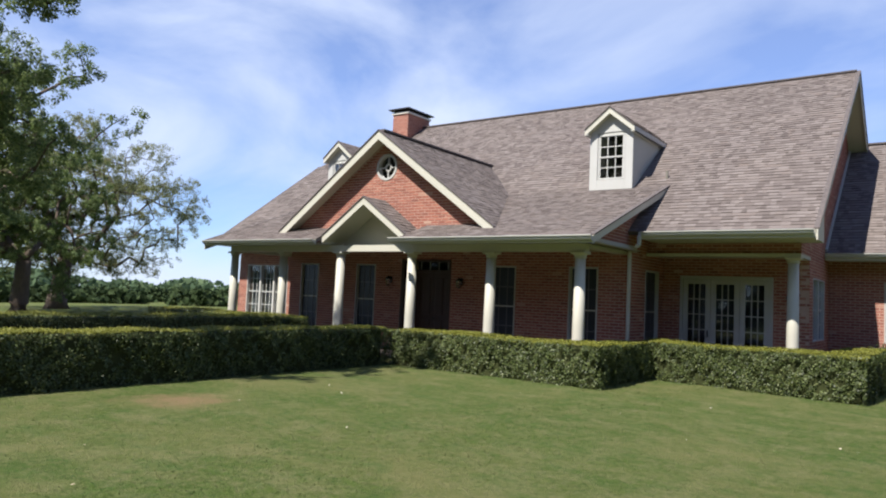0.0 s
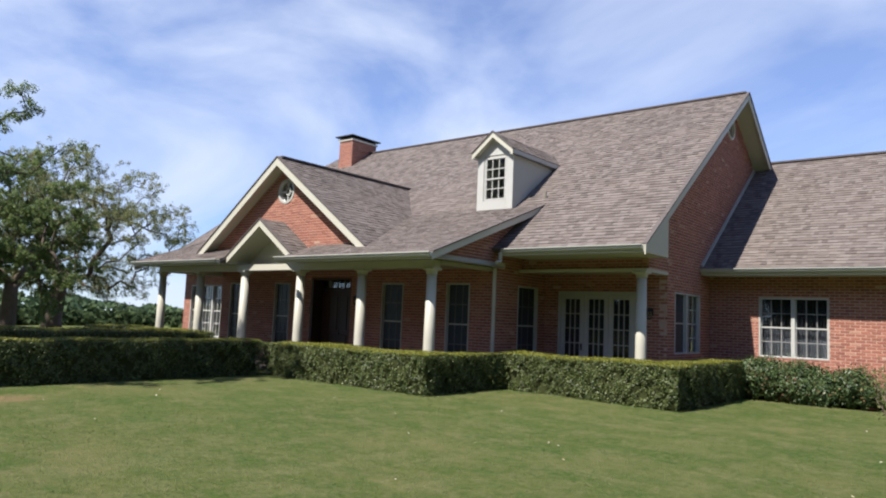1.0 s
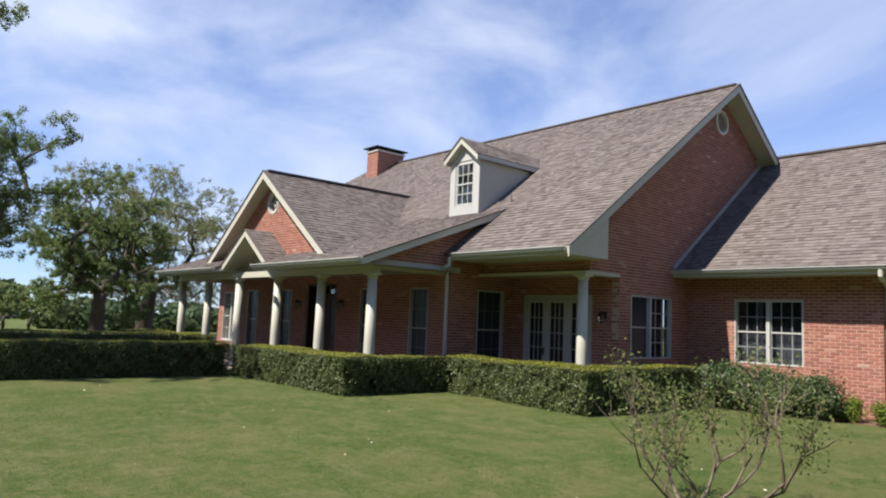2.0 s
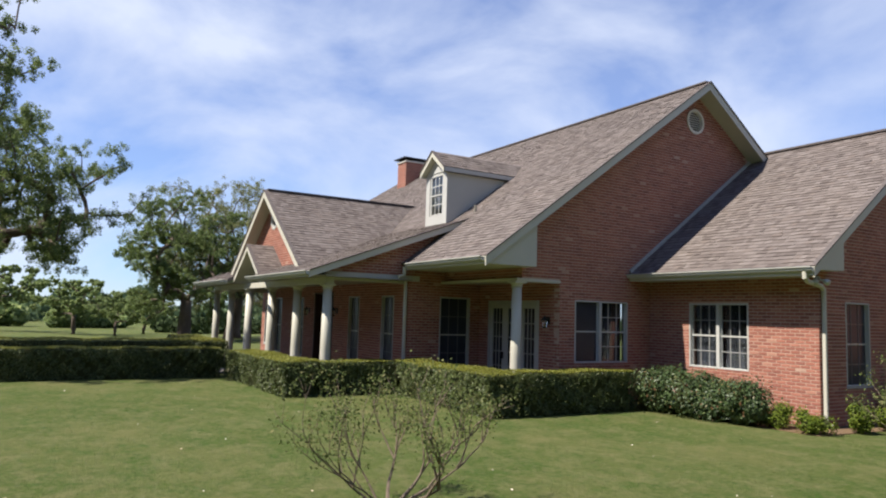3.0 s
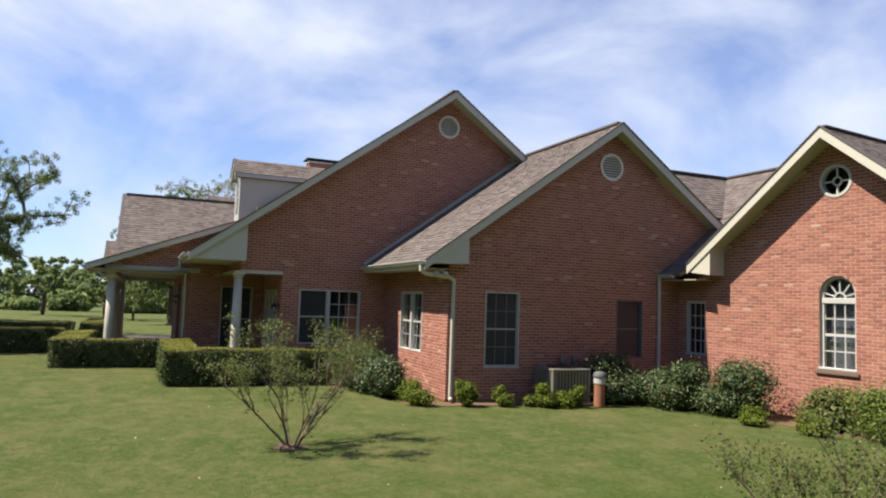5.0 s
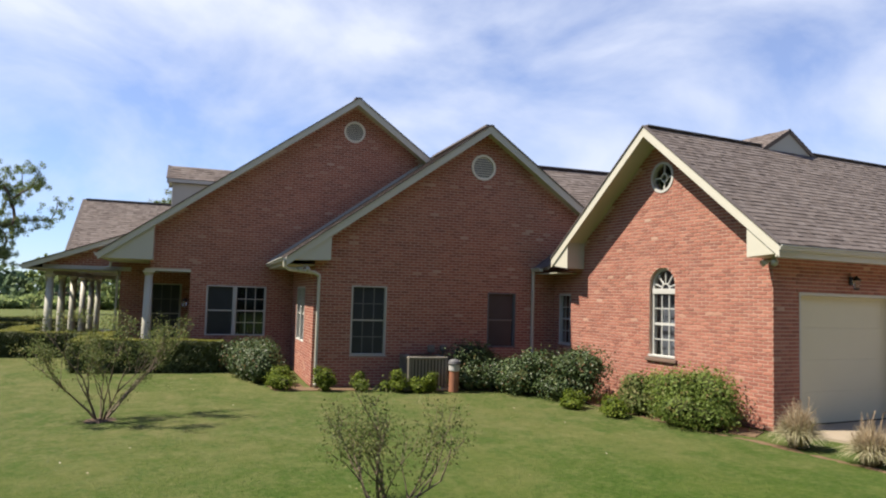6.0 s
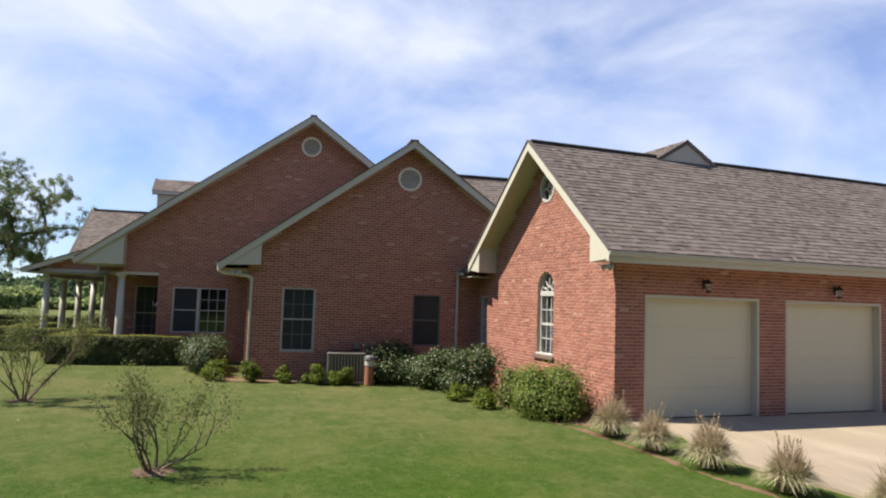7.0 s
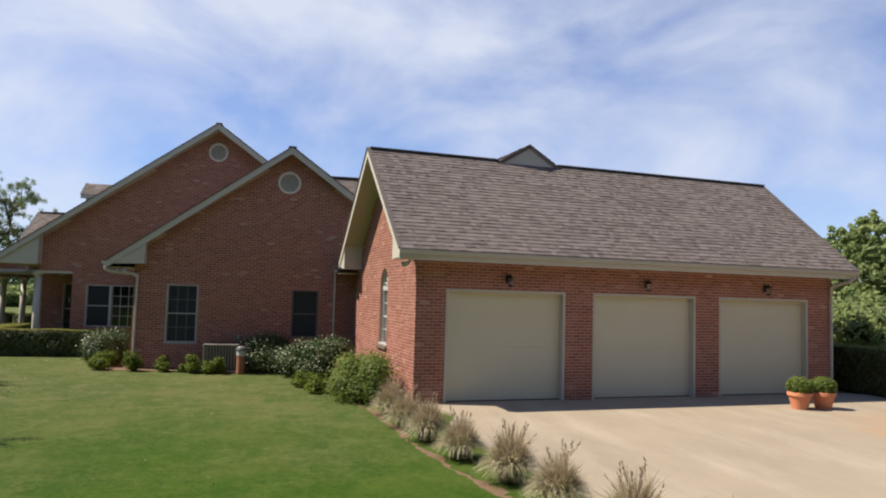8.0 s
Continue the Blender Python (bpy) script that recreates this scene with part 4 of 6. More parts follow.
def ring_bars(house, axis, plane, out, uc, zc, r, name, label, frame="white_paint"):
    """A round window: a moulded ring, a small centre ring and four spokes in front of dark glass."""

    def at(u, z, d):
        return (plane + out * d, u, z) if axis == "x" else (u, plane + out * d, z)

    def annulus(bm, r0, r1, d0, d1, seg=32):
        vs = []
        for i in range(seg):
            a = 2 * math.pi * i / seg
            c, s = math.cos(a), math.sin(a)
            vs.append([bm.verts.new(at(uc + q * c, zc + q * s, d)) for q, d in ((r0, d0), (r1, d0), (r1, d1), (r0, d1))])
        for i in range(seg):
            a, b = vs[i], vs[(i + 1) % seg]
            for k in range(4):
                bm.faces.new((a[k], b[k], b[(k + 1) % 4], a[(k + 1) % 4]))

    bm = B()
    annulus(bm, r - 0.05, r + 0.008, -0.12, 0.02)
    ring = part(name, bm, MAT[frame], house, label)
    bm = B()
    annulus(bm, 0.07, 0.105, -0.09, -0.05, 20)
    part("centre_ring", bm, MAT[frame], ring)
    for k in range(4):
        a = math.pi / 2 * k
        c, s = math.cos(a), math.sin(a)
        bm = B()
        pts = [(uc + q * c - w * s, zc + q * s + w * c) for q, w in ((0.1, -0.016), (r - 0.06, -0.016), (r - 0.06, 0.016), (0.1, 0.016))]
        prism(bm, [at(u, z, -0.09) for u, z in pts], Vector(at(0, 0, -0.05)) - Vector(at(0, 0, -0.09)))
        part("glazing_bar", bm, MAT[frame], ring)
    bm = B()
    prism(bm, [at(uc + (r - 0.05) * math.cos(math.pi * i / 12), zc + (r - 0.05) * math.sin(math.pi * i / 12), -0.08) for i in range(24)], Vector(at(0, 0, -0.085)) - Vector(at(0, 0, -0.08)))
    part("pane", bm, MAT["glass"], ring).visible_shadow = False
    bm = B()
    prism(bm, [at(uc + (r + 0.2) * math.cos(math.pi * i / 12), zc + (r + 0.2) * math.sin(math.pi * i / 12), -0.5) for i in range(24)], Vector(at(0, 0, -0.53)) - Vector(at(0, 0, -0.5)))
    part("room_wall", bm, MAT["inside_shade"], ring)


def round_vent(house, plane, uc, zc, r):
    def at(u, z, d):
        return (plane + d, u, z)

    bm = B()
    vs = []
    for i in range(36):
        a = 2 * math.pi * i / 36
        vs.append([bm.verts.new(at(uc + q * math.cos(a), zc + q * math.sin(a), d)) for q, d in ((r - 0.05, -0.08), (r + 0.015, -0.08), (r + 0.015, 0.03), (r - 0.05, 0.03))])
    for i in range(36):
        a, b = vs[i], vs[(i + 1) % 36]
        for k in range(4):
            bm.faces.new((a[k], b[k], b[(k + 1) % 4], a[(k + 1) % 4]))
    ring = part("gable_vent", bm, MAT["vent"], house, "round louvred gable vent with a cream rim")
    n = 9
    for k in range(n):
        z = zc - r + 0.05 + (k + 0.5) * (2 * r - 0.1) / n
        w = math.sqrt(max((r - 0.04) ** 2 - (z - zc) ** 2, 0.0))
        bm = B()
        prism(bm, [at(uc - w, z - 0.026, 0.012), at(uc - w, z - 0.02, 0.018), at(uc - w, z + 0.034, -0.045), at(uc - w, z + 0.028, -0.05)], (0, 2 * w, 0))
        part("slat", bm, MAT["vent"], ring)
    # disc behind the slats, with the shade of the vent in its colour
    bm = B()
    prism(bm, [at(uc + r * math.cos(math.pi * i / 12), zc + r * math.sin(math.pi * i / 12), -0.07) for i in range(24)], (-0.02, 0, 0))
    part("vent_back", bm, MAT["inside_shade"], ring)


ring_bars(house, "y", 11.75, -1, GX, 4.93, 0.34, "round_window", "round white window with four spokes")
ring_bars(garage, "y", 0.0, -1, RX, 5.12, 0.345, "round_window", "round white window with four spokes")
round_vent(house, -4.42, 20.45, 7.5, 0.33)
round_vent(house, 0.0, 23.15, 5.84, 0.34)


def arched_window():
    u0, u1, z0, zs, y = -3.25, -2.47, 1.09, 2.7, 0.0
    mid, r = (u0 + u1) / 2, (u1 - u0) / 2
    bm = B()
    arc = [(mid - math.cos(math.pi * i / 16) * r, zs + math.sin(math.pi * i / 16) * r) for i in range(17)]
    outer = [(u0, z0), *arc, (u1, z0)]
    k = (r - 0.06) / r
    inner = [(u0 + 0.06, z0)] + [(mid + (u - mid) * k, zs + (z - zs) * k) for u, z in arc] + [(u1 - 0.06, z0)]
    a = [[bm.verts.new((u, y + d, z)) for u, z in ring] for ring, d in ((outer, 0.08), (outer, 0.17), (inner, 0.17), (inner, 0.08))]
    for i in range(len(outer) - 1):
        for j in range(4):
            bm.faces.new((a[j][i], a[j][i + 1], a[(j + 1) % 4][i + 1], a[(j + 1) % 4][i]))
    win = part("arched_window", bm, MAT["white_paint"], garage, "tall white round-arched window with a sunburst head")
    part("transom_bar", box(B(), u0 + 0.02, u1 - 0.02, y + 0.06, y + 0.17, zs - 0.2, zs - 0.08, 0.01), MAT["white_paint"], win)
    bm = B()
    for f in (1 / 3, 2 / 3):
        u = u0 + 0.06 + (u1 - u0 - 0.12) * f
        box(bm, u - 0.011, u + 0.011, y + 0.1, y + 0.13, z0 + 0.05, zs - 0.2)
    part("glazing_bar", bm, MAT["white_paint"], win)
    for k in range(1, 4):
        z = z0 + 0.06 + (zs - 0.24 - z0) * k / 4
        h = 0.028 if k == 2 else 0.011
        part("glazing_bar", box(B(), u0 + 0.05, u1 - 0.05, y + 0.098, y + 0.132, z - h, z + h), MAT["white_paint"], win)
    for k in range(5):
        ang = math.pi * (k + 0.5) / 5
        c, s = math.cos(ang), math.sin(ang)
        pts = [(mid + q * c - w * s, zs - 0.08 + q * s + w * c) for q, w in ((0.12, -0.011), (r - 0.02, -0.011), (r - 0.02, 0.011), (0.12, 0.011))]
        part("sunburst_bar", prism(B(), [(u, y + 0.1, z) for u, z in pts], (0, 0.03, 0)), MAT["white_paint"], win)
    bm = B()
    n = 14
    vs = [[bm.verts.new((mid - q * math.cos(math.pi * i / n), y + d, zs - 0.08 + q * math.sin(math.pi * i / n))) for q, d in ((0.1, 0.1), (0.13, 0.1), (0.13, 0.13), (0.1, 0.13))] for i in range(n + 1)]
    for p, q in zip(vs, vs[1:]):
        for j in range(4):
            bm.faces.new((p[j], q[j], q[(j + 1) % 4], p[(j + 1) % 4]))
    part("sunburst_hub", bm, MAT["white_paint"], win)
    part("pane", prism(B(), [(u, y + 0.116, z) for u, z in outer], (0, 0.004, 0)), MAT["glass"], win).visible_shadow = False
    part("blind", prism(B(), [(u, y + 0.26, z) for u, z in outer], (0, 0.02, 0)), MAT["curtain"], win, "dark blind behind the glass")
    part("sill", box(B(), u0 - 0.02, u1 + 0.02, y - 0.02, y + 0.1, z0 + 0.01, z0 + 0.06, 0.008), MAT["white_paint"], win)
    part("brick_sill", box(B(), u0 - 0.08, u1 + 0.08, y - 0.06, y + 0.1, z0 - 0.085, z0 - 0.003, 0.012), MAT["porch_floor"], win)
    part("room_wall", box(B(), u0 - 0.2, u1 + 0.2, y + 1.2, y + 1.24, z0 - 0.2, zs + 0.7), MAT["inside_shade"], win)


arched_window()


def french_doors():
    y, u0, u1, z0, z1 = 15.72, -7.31, -5.17, 0.15, 2.44
    bm = B()
    box(bm, u0, u0 + 0.07, y - 0.015, y + 0.1, z0, z1, 0.006)
    box(bm, u1 - 0.07, u1, y - 0.015, y + 0.1, z0, z1, 0.006)
    box(bm, u0 + 0.07, u1 - 0.07, y - 0.015, y + 0.1, z1 - 0.08, z1, 0.006)
    frame_ = part("french_door", bm, MAT["white_paint"], house, "white three-leaf french doors with small panes")
    w = (u1 - u0 - 0.14) / 3
    for k in range(3):
        a, b = u0 + 0.07 + k * w + 0.004, u0 + 0.07 + (k + 1) * w - 0.004
        bm = B()
        s = 0.12
        box(bm, a, a + s, y + 0.01, y + 0.055, z0, z1 - 0.085, 0.004)
        box(bm, b - s, b, y + 0.01, y + 0.055, z0, z1 - 0.085, 0.004)
        box(bm, a + s, b - s, y + 0.01, y + 0.055, z0, z0 + 0.24, 0.004)
        box(bm, a + s, b - s, y + 0.01, y + 0.055, z1 - 0.2, z1 - 0.085, 0.004)
        for c in (1, 2):
            u = a + s + (b - a - 2 * s) * c / 3
            box(bm, u - 0.011, u + 0.011, y + 0.018, y + 0.045, z0 + 0.24, z1 - 0.2)
        for r in range(1, 5):
            z = z0 + 0.24 + (z1 - 0.44 - z0) * r / 5
            box(bm, a + s, b - s, y + 0.016, y + 0.047, z - 0.011, z + 0.011)
        part("leaf", bm, MAT["white_paint"], frame_)
        part("pane", box(B(), a + s, b - s, y + 0.03, y + 0.034, z0 + 0.24, z1 - 0.2), MAT["glass"], frame_).visible_shadow = False
    part("handle", box(B(), u0 + 0.07 + w - 0.07, u0 + 0.07 + w - 0.045, y - 0.04, y + 0.01, 0.95, 1.12, 0.006), MAT["dark_metal"], frame_)
    # sheet added close behind the panes to hide light leaking into the room
    part("curtain", box(B(), u0 - 0.1, u1 + 0.1, y + 0.23, y + 0.27, z0 - 0.1, z1 + 0.1), MAT["curtain"], frame_, "dark sheet added behind the panes to hide stray light")


french_doors()


def front_door():
    u0, u1 = -14.5, -12.75
    y = 13.9
    bm = B()
    for a, b in ((u0, u0 + 0.09), (u1 - 0.09, u1)):
        box(bm, a, b, 13.52, y + 0.1, 0.15, 2.68, 0.006)
    box(bm, u0 + 0.09, u1 - 0.09, 13.52, y + 0.1, 2.6, 2.68, 0.006)
    box(bm, u0 + 0.09, u1 - 0.09, y - 0.03, y + 0.08, 2.3, 2.38, 0.006)
    fr = part("front_door", bm, MAT["wood_door"], house, "dark wooden double front door under a glazed transom")
    mid = (u0 + u1) / 2
    for a, b in ((u0 + 0.09, mid - 0.003), (mid + 0.003, u1 - 0.09)):
        bm = B()
        box(bm, a, b, y, y + 0.05, 0.16, 2.3, 0.004)
        w = (b - a) / 2
        for i in range(2):
            for za, zb in ((0.3, 1.0), (1.12, 2.15)):
                box(bm, a + 0.08 + i * (w - 0.03), a + w - 0.05 + i * (w - 0.03), y - 0.02, y + 0.01, za, zb, 0.012)
        part("leaf", bm, MAT["wood_door"], fr)
    part("knob", lathe(B(), [(0.01, 1.0), (0.03, 1.01), (0.03, 1.04), (0.01, 1.05)], 10, mid + 0.06, y - 0.05), MAT["dark_metal"], fr)
    part("transom_pane", box(B(), u0 + 0.09, u1 - 0.09, y + 0.02, y + 0.024, 2.38, 2.6), MAT["glass"], fr).visible_shadow = False
    for k in range(1, 5):
        u = u0 + 0.09 + (u1 - u0 - 0.18) * k / 5
        part("glazing_bar", box(B(), u - 0.01, u + 0.01, y + 0.005, y + 0.04, 2.38, 2.6), MAT["siding"], fr)
    part("hall_wall", box(B(), u0 - 0.3, u1 + 0.3, y + 0.8, y + 0.84, 0.1, 2.9), MAT["inside_shade"], fr)


front_door()


# ---- dormers, chimney, ridge gable ----
def dormer(cx, seed):
    y, z0, ze, za, hw = 14.93, 4.56, 6.12, 6.68, 0.57
    yb = YE + (ze - ZE) / SL
    bm = B()
    ring = [(cx - hw, y, z0), (cx + hw, y, z0), (cx + hw, y, ze), (cx, y, za - 0.1), (cx - hw, y, ze)]
    wu0, wu1, wz0, wz1 = cx - 0.36, cx + 0.36, 4.83, 6.0
    # front in strips around the window opening
    box(bm, cx - hw, wu0, y, y + 0.06, z0, ze)
    box(bm, wu1, cx + hw, y, y + 0.06, z0, ze)
    box(bm, wu0, wu1, y, y + 0.06, z0, wz0)
    prism(bm, [(wu0, y, wz1), (wu1, y, wz1), (cx + hw, y, ze), (cx, y, za - 0.1), (cx - hw, y, ze)], (0, 0.06, 0))
    for s in (-1, 1):
        x = cx + s * hw
        prism(bm, [(x, y + 0.06, main_z(y) - 0.1), (x, y + 0.06, ze), (x, yb + 0.2, ze + 0.02), (x, yb + 0.2, ze - 0.1)], (-s * 0.05, 0, 0))
    d = part("dormer", bm, MAT["siding"], house, "small gabled roof dormer with painted siding")
    bm = B()
    box(bm, cx - hw - 0.01, wu0 - 0.01, y - 0.03, y - 0.002, z0, ze - 0.05, 0.006)
    box(bm, wu1 + 0.01, cx + hw + 0.01, y - 0.03, y - 0.002, z0, ze - 0.05, 0.006)
    box(bm, wu0 - 0.01, wu1 + 0.01, y - 0.03, y - 0.002, z0, wz0 - 0.01, 0.006)
    prism(bm, [(cx - hw, y - 0.02, ze - 0.06), (cx + hw, y - 0.02, ze - 0.06), (cx, y - 0.02, za - 0.12)], (0, 0.018, 0))
    part("trim_board", bm, MAT["white_paint"], d)
    yf = y - 0.2
    for s in (-1, 1):
        ex = cx + s * (hw + 0.1)
        zz = ze + 0.02
        yr = YE + (za - ZE) / SL
        if s > 0:
            corners = [(ex, yf, zz), (ex, yb + 0.1, zz), (cx, yr + 0.1, za), (cx, yf, za)]
        else:
            corners = [(ex, yb + 0.1, zz), (ex, yf, zz), (cx, yf, za), (cx, yr + 0.1, za)]
        roof_plane(house, corners, seed + s)
        rake("y", yf, y, ex, zz, cx, za, 0.17)
        bm = B()
        box(bm, min(ex, ex - s * 0.03), max(ex, ex - s * 0.03), yf, yb, zz - 0.15, zz - 0.01)
        prism(bm, [(ex, yf, zz - 0.15), (cx + s * hw, yf, zz - 0.15), (cx + s * hw, yb, zz - 0.15), (ex, yb, zz - 0.15)], (0, 0, 0.02))
        part("eave_trim", bm, MAT["white_paint"], d)
    window(house, "y", y, -1, wu0, wu1, wz0, wz1, 3, 4, deep=0.0, sill=False, curtain=False, label="white dormer window with small panes", trim=0.045)


dormer(-8.89, 31)
dormer(-18.5, 35)

brick_wall(house, "y", 19.4, -1, 7.2, [(-20.15, 8.86), (-19.38, 8.86)], thick=0.1)
brick_wall(house, "x", -19.38, 1, 7.2, [(19.4, 8.86), (20.8, 8.86)], thick=0.1)
slab("chimney", -20.15, -19.48, 19.5, 20.8, 7.2, 8.86, "mortar", "red brick chimney at the roof's far end")
slab("chimney_crown", -20.2, -19.33, 19.35, 20.85, 8.861, 8.93, "vent", "pale mortar crown")
slab("chimney_cap", -20.12, -19.42, 19.45, 20.75, 8.93, 9.03, "dark_metal", "black metal chimney cap")
slab("chimney_cap", -20.3, -19.25, 19.25, 20.95, 9.03, 9.07, "dark_metal", "black metal chimney cap")

bm = B()
prism(bm, [(RX + 0.12, 3.12, 6.06), (RX + 0.12, 4.95, 6.06), (RX + 0.12, 4.95, 6.14), (RX + 0.12, 4.05, 6.68), (RX + 0.12, 3.12, 6.14)], (-2.2, 0, 0))
part("rear_dormer", bm, MAT["siding"], garage, "painted back of a dormer above the garage ridge")
roof_plane(garage, [(RX + 0.15, 5.05, 6.1), (RX - 2.2, 5.05, 6.1), (RX - 2.2, 4.05, 6.72), (RX + 0.15, 4.05, 6.72)], 41)
roof_plane(garage, [(RX - 2.2, 3.02, 6.1), (RX + 0.15, 3.02, 6.1), (RX + 0.15, 4.05, 6.72), (RX - 2.2, 4.05, 6.72)], 42)

bm = lathe(B(), [(0.035, main_z(15.4) - 0.1), (0.035, main_z(15.4) + 0.2)], 12, -7.6, 15.4)
part("vent_pipe", bm, MAT["ac_metal"], house, "pale plumbing vent pipe through the roof")

# downspouts
downspout(house, -7.74, 13.4, 2.86, 0.14)
downspout(house, -7.45, 13.2, 3.2, 2.9, label="short cream downspout under the main gutter")
downspout(house, 0.055, 18.8, 2.78, 0.0, (0.9, -0.3), (0.2, 17.93, 3.08))
downspout(house, 0.055, 24.68, 3.1, 0.3, (1, 0))
downspout(garage, 0.05, 11.95, 2.95, 0.05, (1, 0), (0.53, 12.2, 3.3))

# ---- porch columns ----
def column(h):
    col = thing("porch_column", "round cream painted porch column with moulded capital", "column", group="porch columns")
    part("shaft", lathe(B(), [(0.128, 0.1), (0.128, 0.4), (0.124, 1.0), (0.108, h - 0.12)], 24), MAT["cream_paint"], col, smooth=True)
    bm = B()
    lathe(bm, [(0.11, h - 0.14), (0.13, h - 0.13), (0.13, h - 0.11), (0.115, h - 0.1), (0.15, h - 0.05)], 24)
    box(bm, -0.16, 0.16, -0.16, 0.16, h - 0.05, h, 0.008)
    part("capital", bm, MAT["cream_paint"], col)
    bm = B()
    box(bm, -0.17, 0.17, -0.17, 0.17, 0.0, 0.06, 0.01)
    lathe(bm, [(0.16, 0.06), (0.165, 0.08), (0.15, 0.11), (0.13, 0.12)], 24)
    part("base", bm, MAT["cream_paint"], col)
    return col


c0 = column(2.7 - 0.14)
c0.location = (-8.01, 11.39, 0.14)
for x in (-10.17, -12.43, -14.83, -17.05, -19.2):
    copy_thing(c0, pose(x, 11.39, 0.14))
cr = column(2.83 - 0.14)
cr.location = (-4.56, 14.57, 0.14)


# ---- lanterns ----
def lantern(at, face, group):
    lam = thing("wall_lantern", "small black metal wall lantern with glass sides", "wall lamp", group=group)
    bm = B()
    box(bm, -0.05, 0.05, -0.02, 0.0, -0.08, 0.1, 0.006)
    tube(bm, [(0, -0.01, 0.05), (0, -0.09, 0.1), (0, -0.13, 0.08)], [0.01, 0.01, 0.01], 6)
    part("bracket", bm, MAT["dark_metal"], lam)
    bm = B()
    lathe(bm, [(0.055, -0.13), (0.075, 0.02)], 8, 0, -0.13)
    part("glass", bm, MAT["glass"], lam)
    bm = B()
    lathe(bm, [(0.09, 0.02), (0.07, 0.05), (0.02, 0.09), (0.012, 0.12)], 8, 0, -0.13)
    part("foot", lathe(B(), [(0.03, -0.17), (0.06, -0.15), (0.06, -0.13)], 8, 0, -0.13), MAT["dark_metal"], lam)
    part("cap", bm, MAT["dark_metal"], lam)
    lam.matrix_basis = pose(*at, 0, 0, face)
    return lam


def on_garage(x, y, z, turn=0.0):
    return pose(*GAR, 0, 0, GAR_TURN) @ pose(x, y, z, 0, 0, turn)


lamp = lantern((0, 0, 0), 90, "lamps over the garage doors")
lamp.matrix_basis = on_garage(0.012, 2.22, 2.83, 90)
for y in (5.98, 9.7):
    copy_thing(lamp, on_garage(0.012, y, 2.83, 90))
lamp = lantern((-12.4, 13.49, 2.05), 0, "lamps beside the front door")
copy_thing(lamp, pose(-14.85, 13.49, 2.05))
lantern((-4.8, 15.71, 1.95), 0, "lamp beside the french doors")


# ---- plants ----
def leaf_mesh(name, pts, sizes, normals, rng, slim=0.55):
    """Many small four-cornered leaves in one list of vertices and faces (numpy arrays of points, sizes and facing)."""
    n = len(pts)
    pts, sizes, normals = np.asarray(pts, float), np.asarray(sizes, float)[:, None], np.asarray(normals, float)
    normals /= np.linalg.norm(normals, axis=1, keepdims=True) + 1e-9
    rnd = rng.normal(size=(n, 3))
    a = np.cross(normals, rnd)
    a /= np.linalg.norm(a, axis=1, keepdims=True) + 1e-9
    b = np.cross(normals, a)
    v = np.stack([pts - a * sizes, pts + b * sizes * slim + normals * sizes * 0.15, pts + a * sizes, pts - b * sizes * slim + normals * sizes * 0.15], 1).reshape(-1, 3)
    me = bpy.data.meshes.new(name)
    me.vertices.add(4 * n)
    me.vertices.foreach_set("co", v.ravel())
    me.loops.add(4 * n)
    me.loops.foreach_set("vertex_index", np.arange(4 * n))
    me.polygons.add(n)
    me.polygons.foreach_set("loop_start", np.arange(n) * 4)
    me.update(calc_edges=True)
    me.validate()
    return me


def leaves(name, parent, me, mat, label=""):
    me.materials.append(MAT[mat])
    ob = new(name, me)
    ob.parent = parent
    return tagged(ob, label, "", "", "stuff")


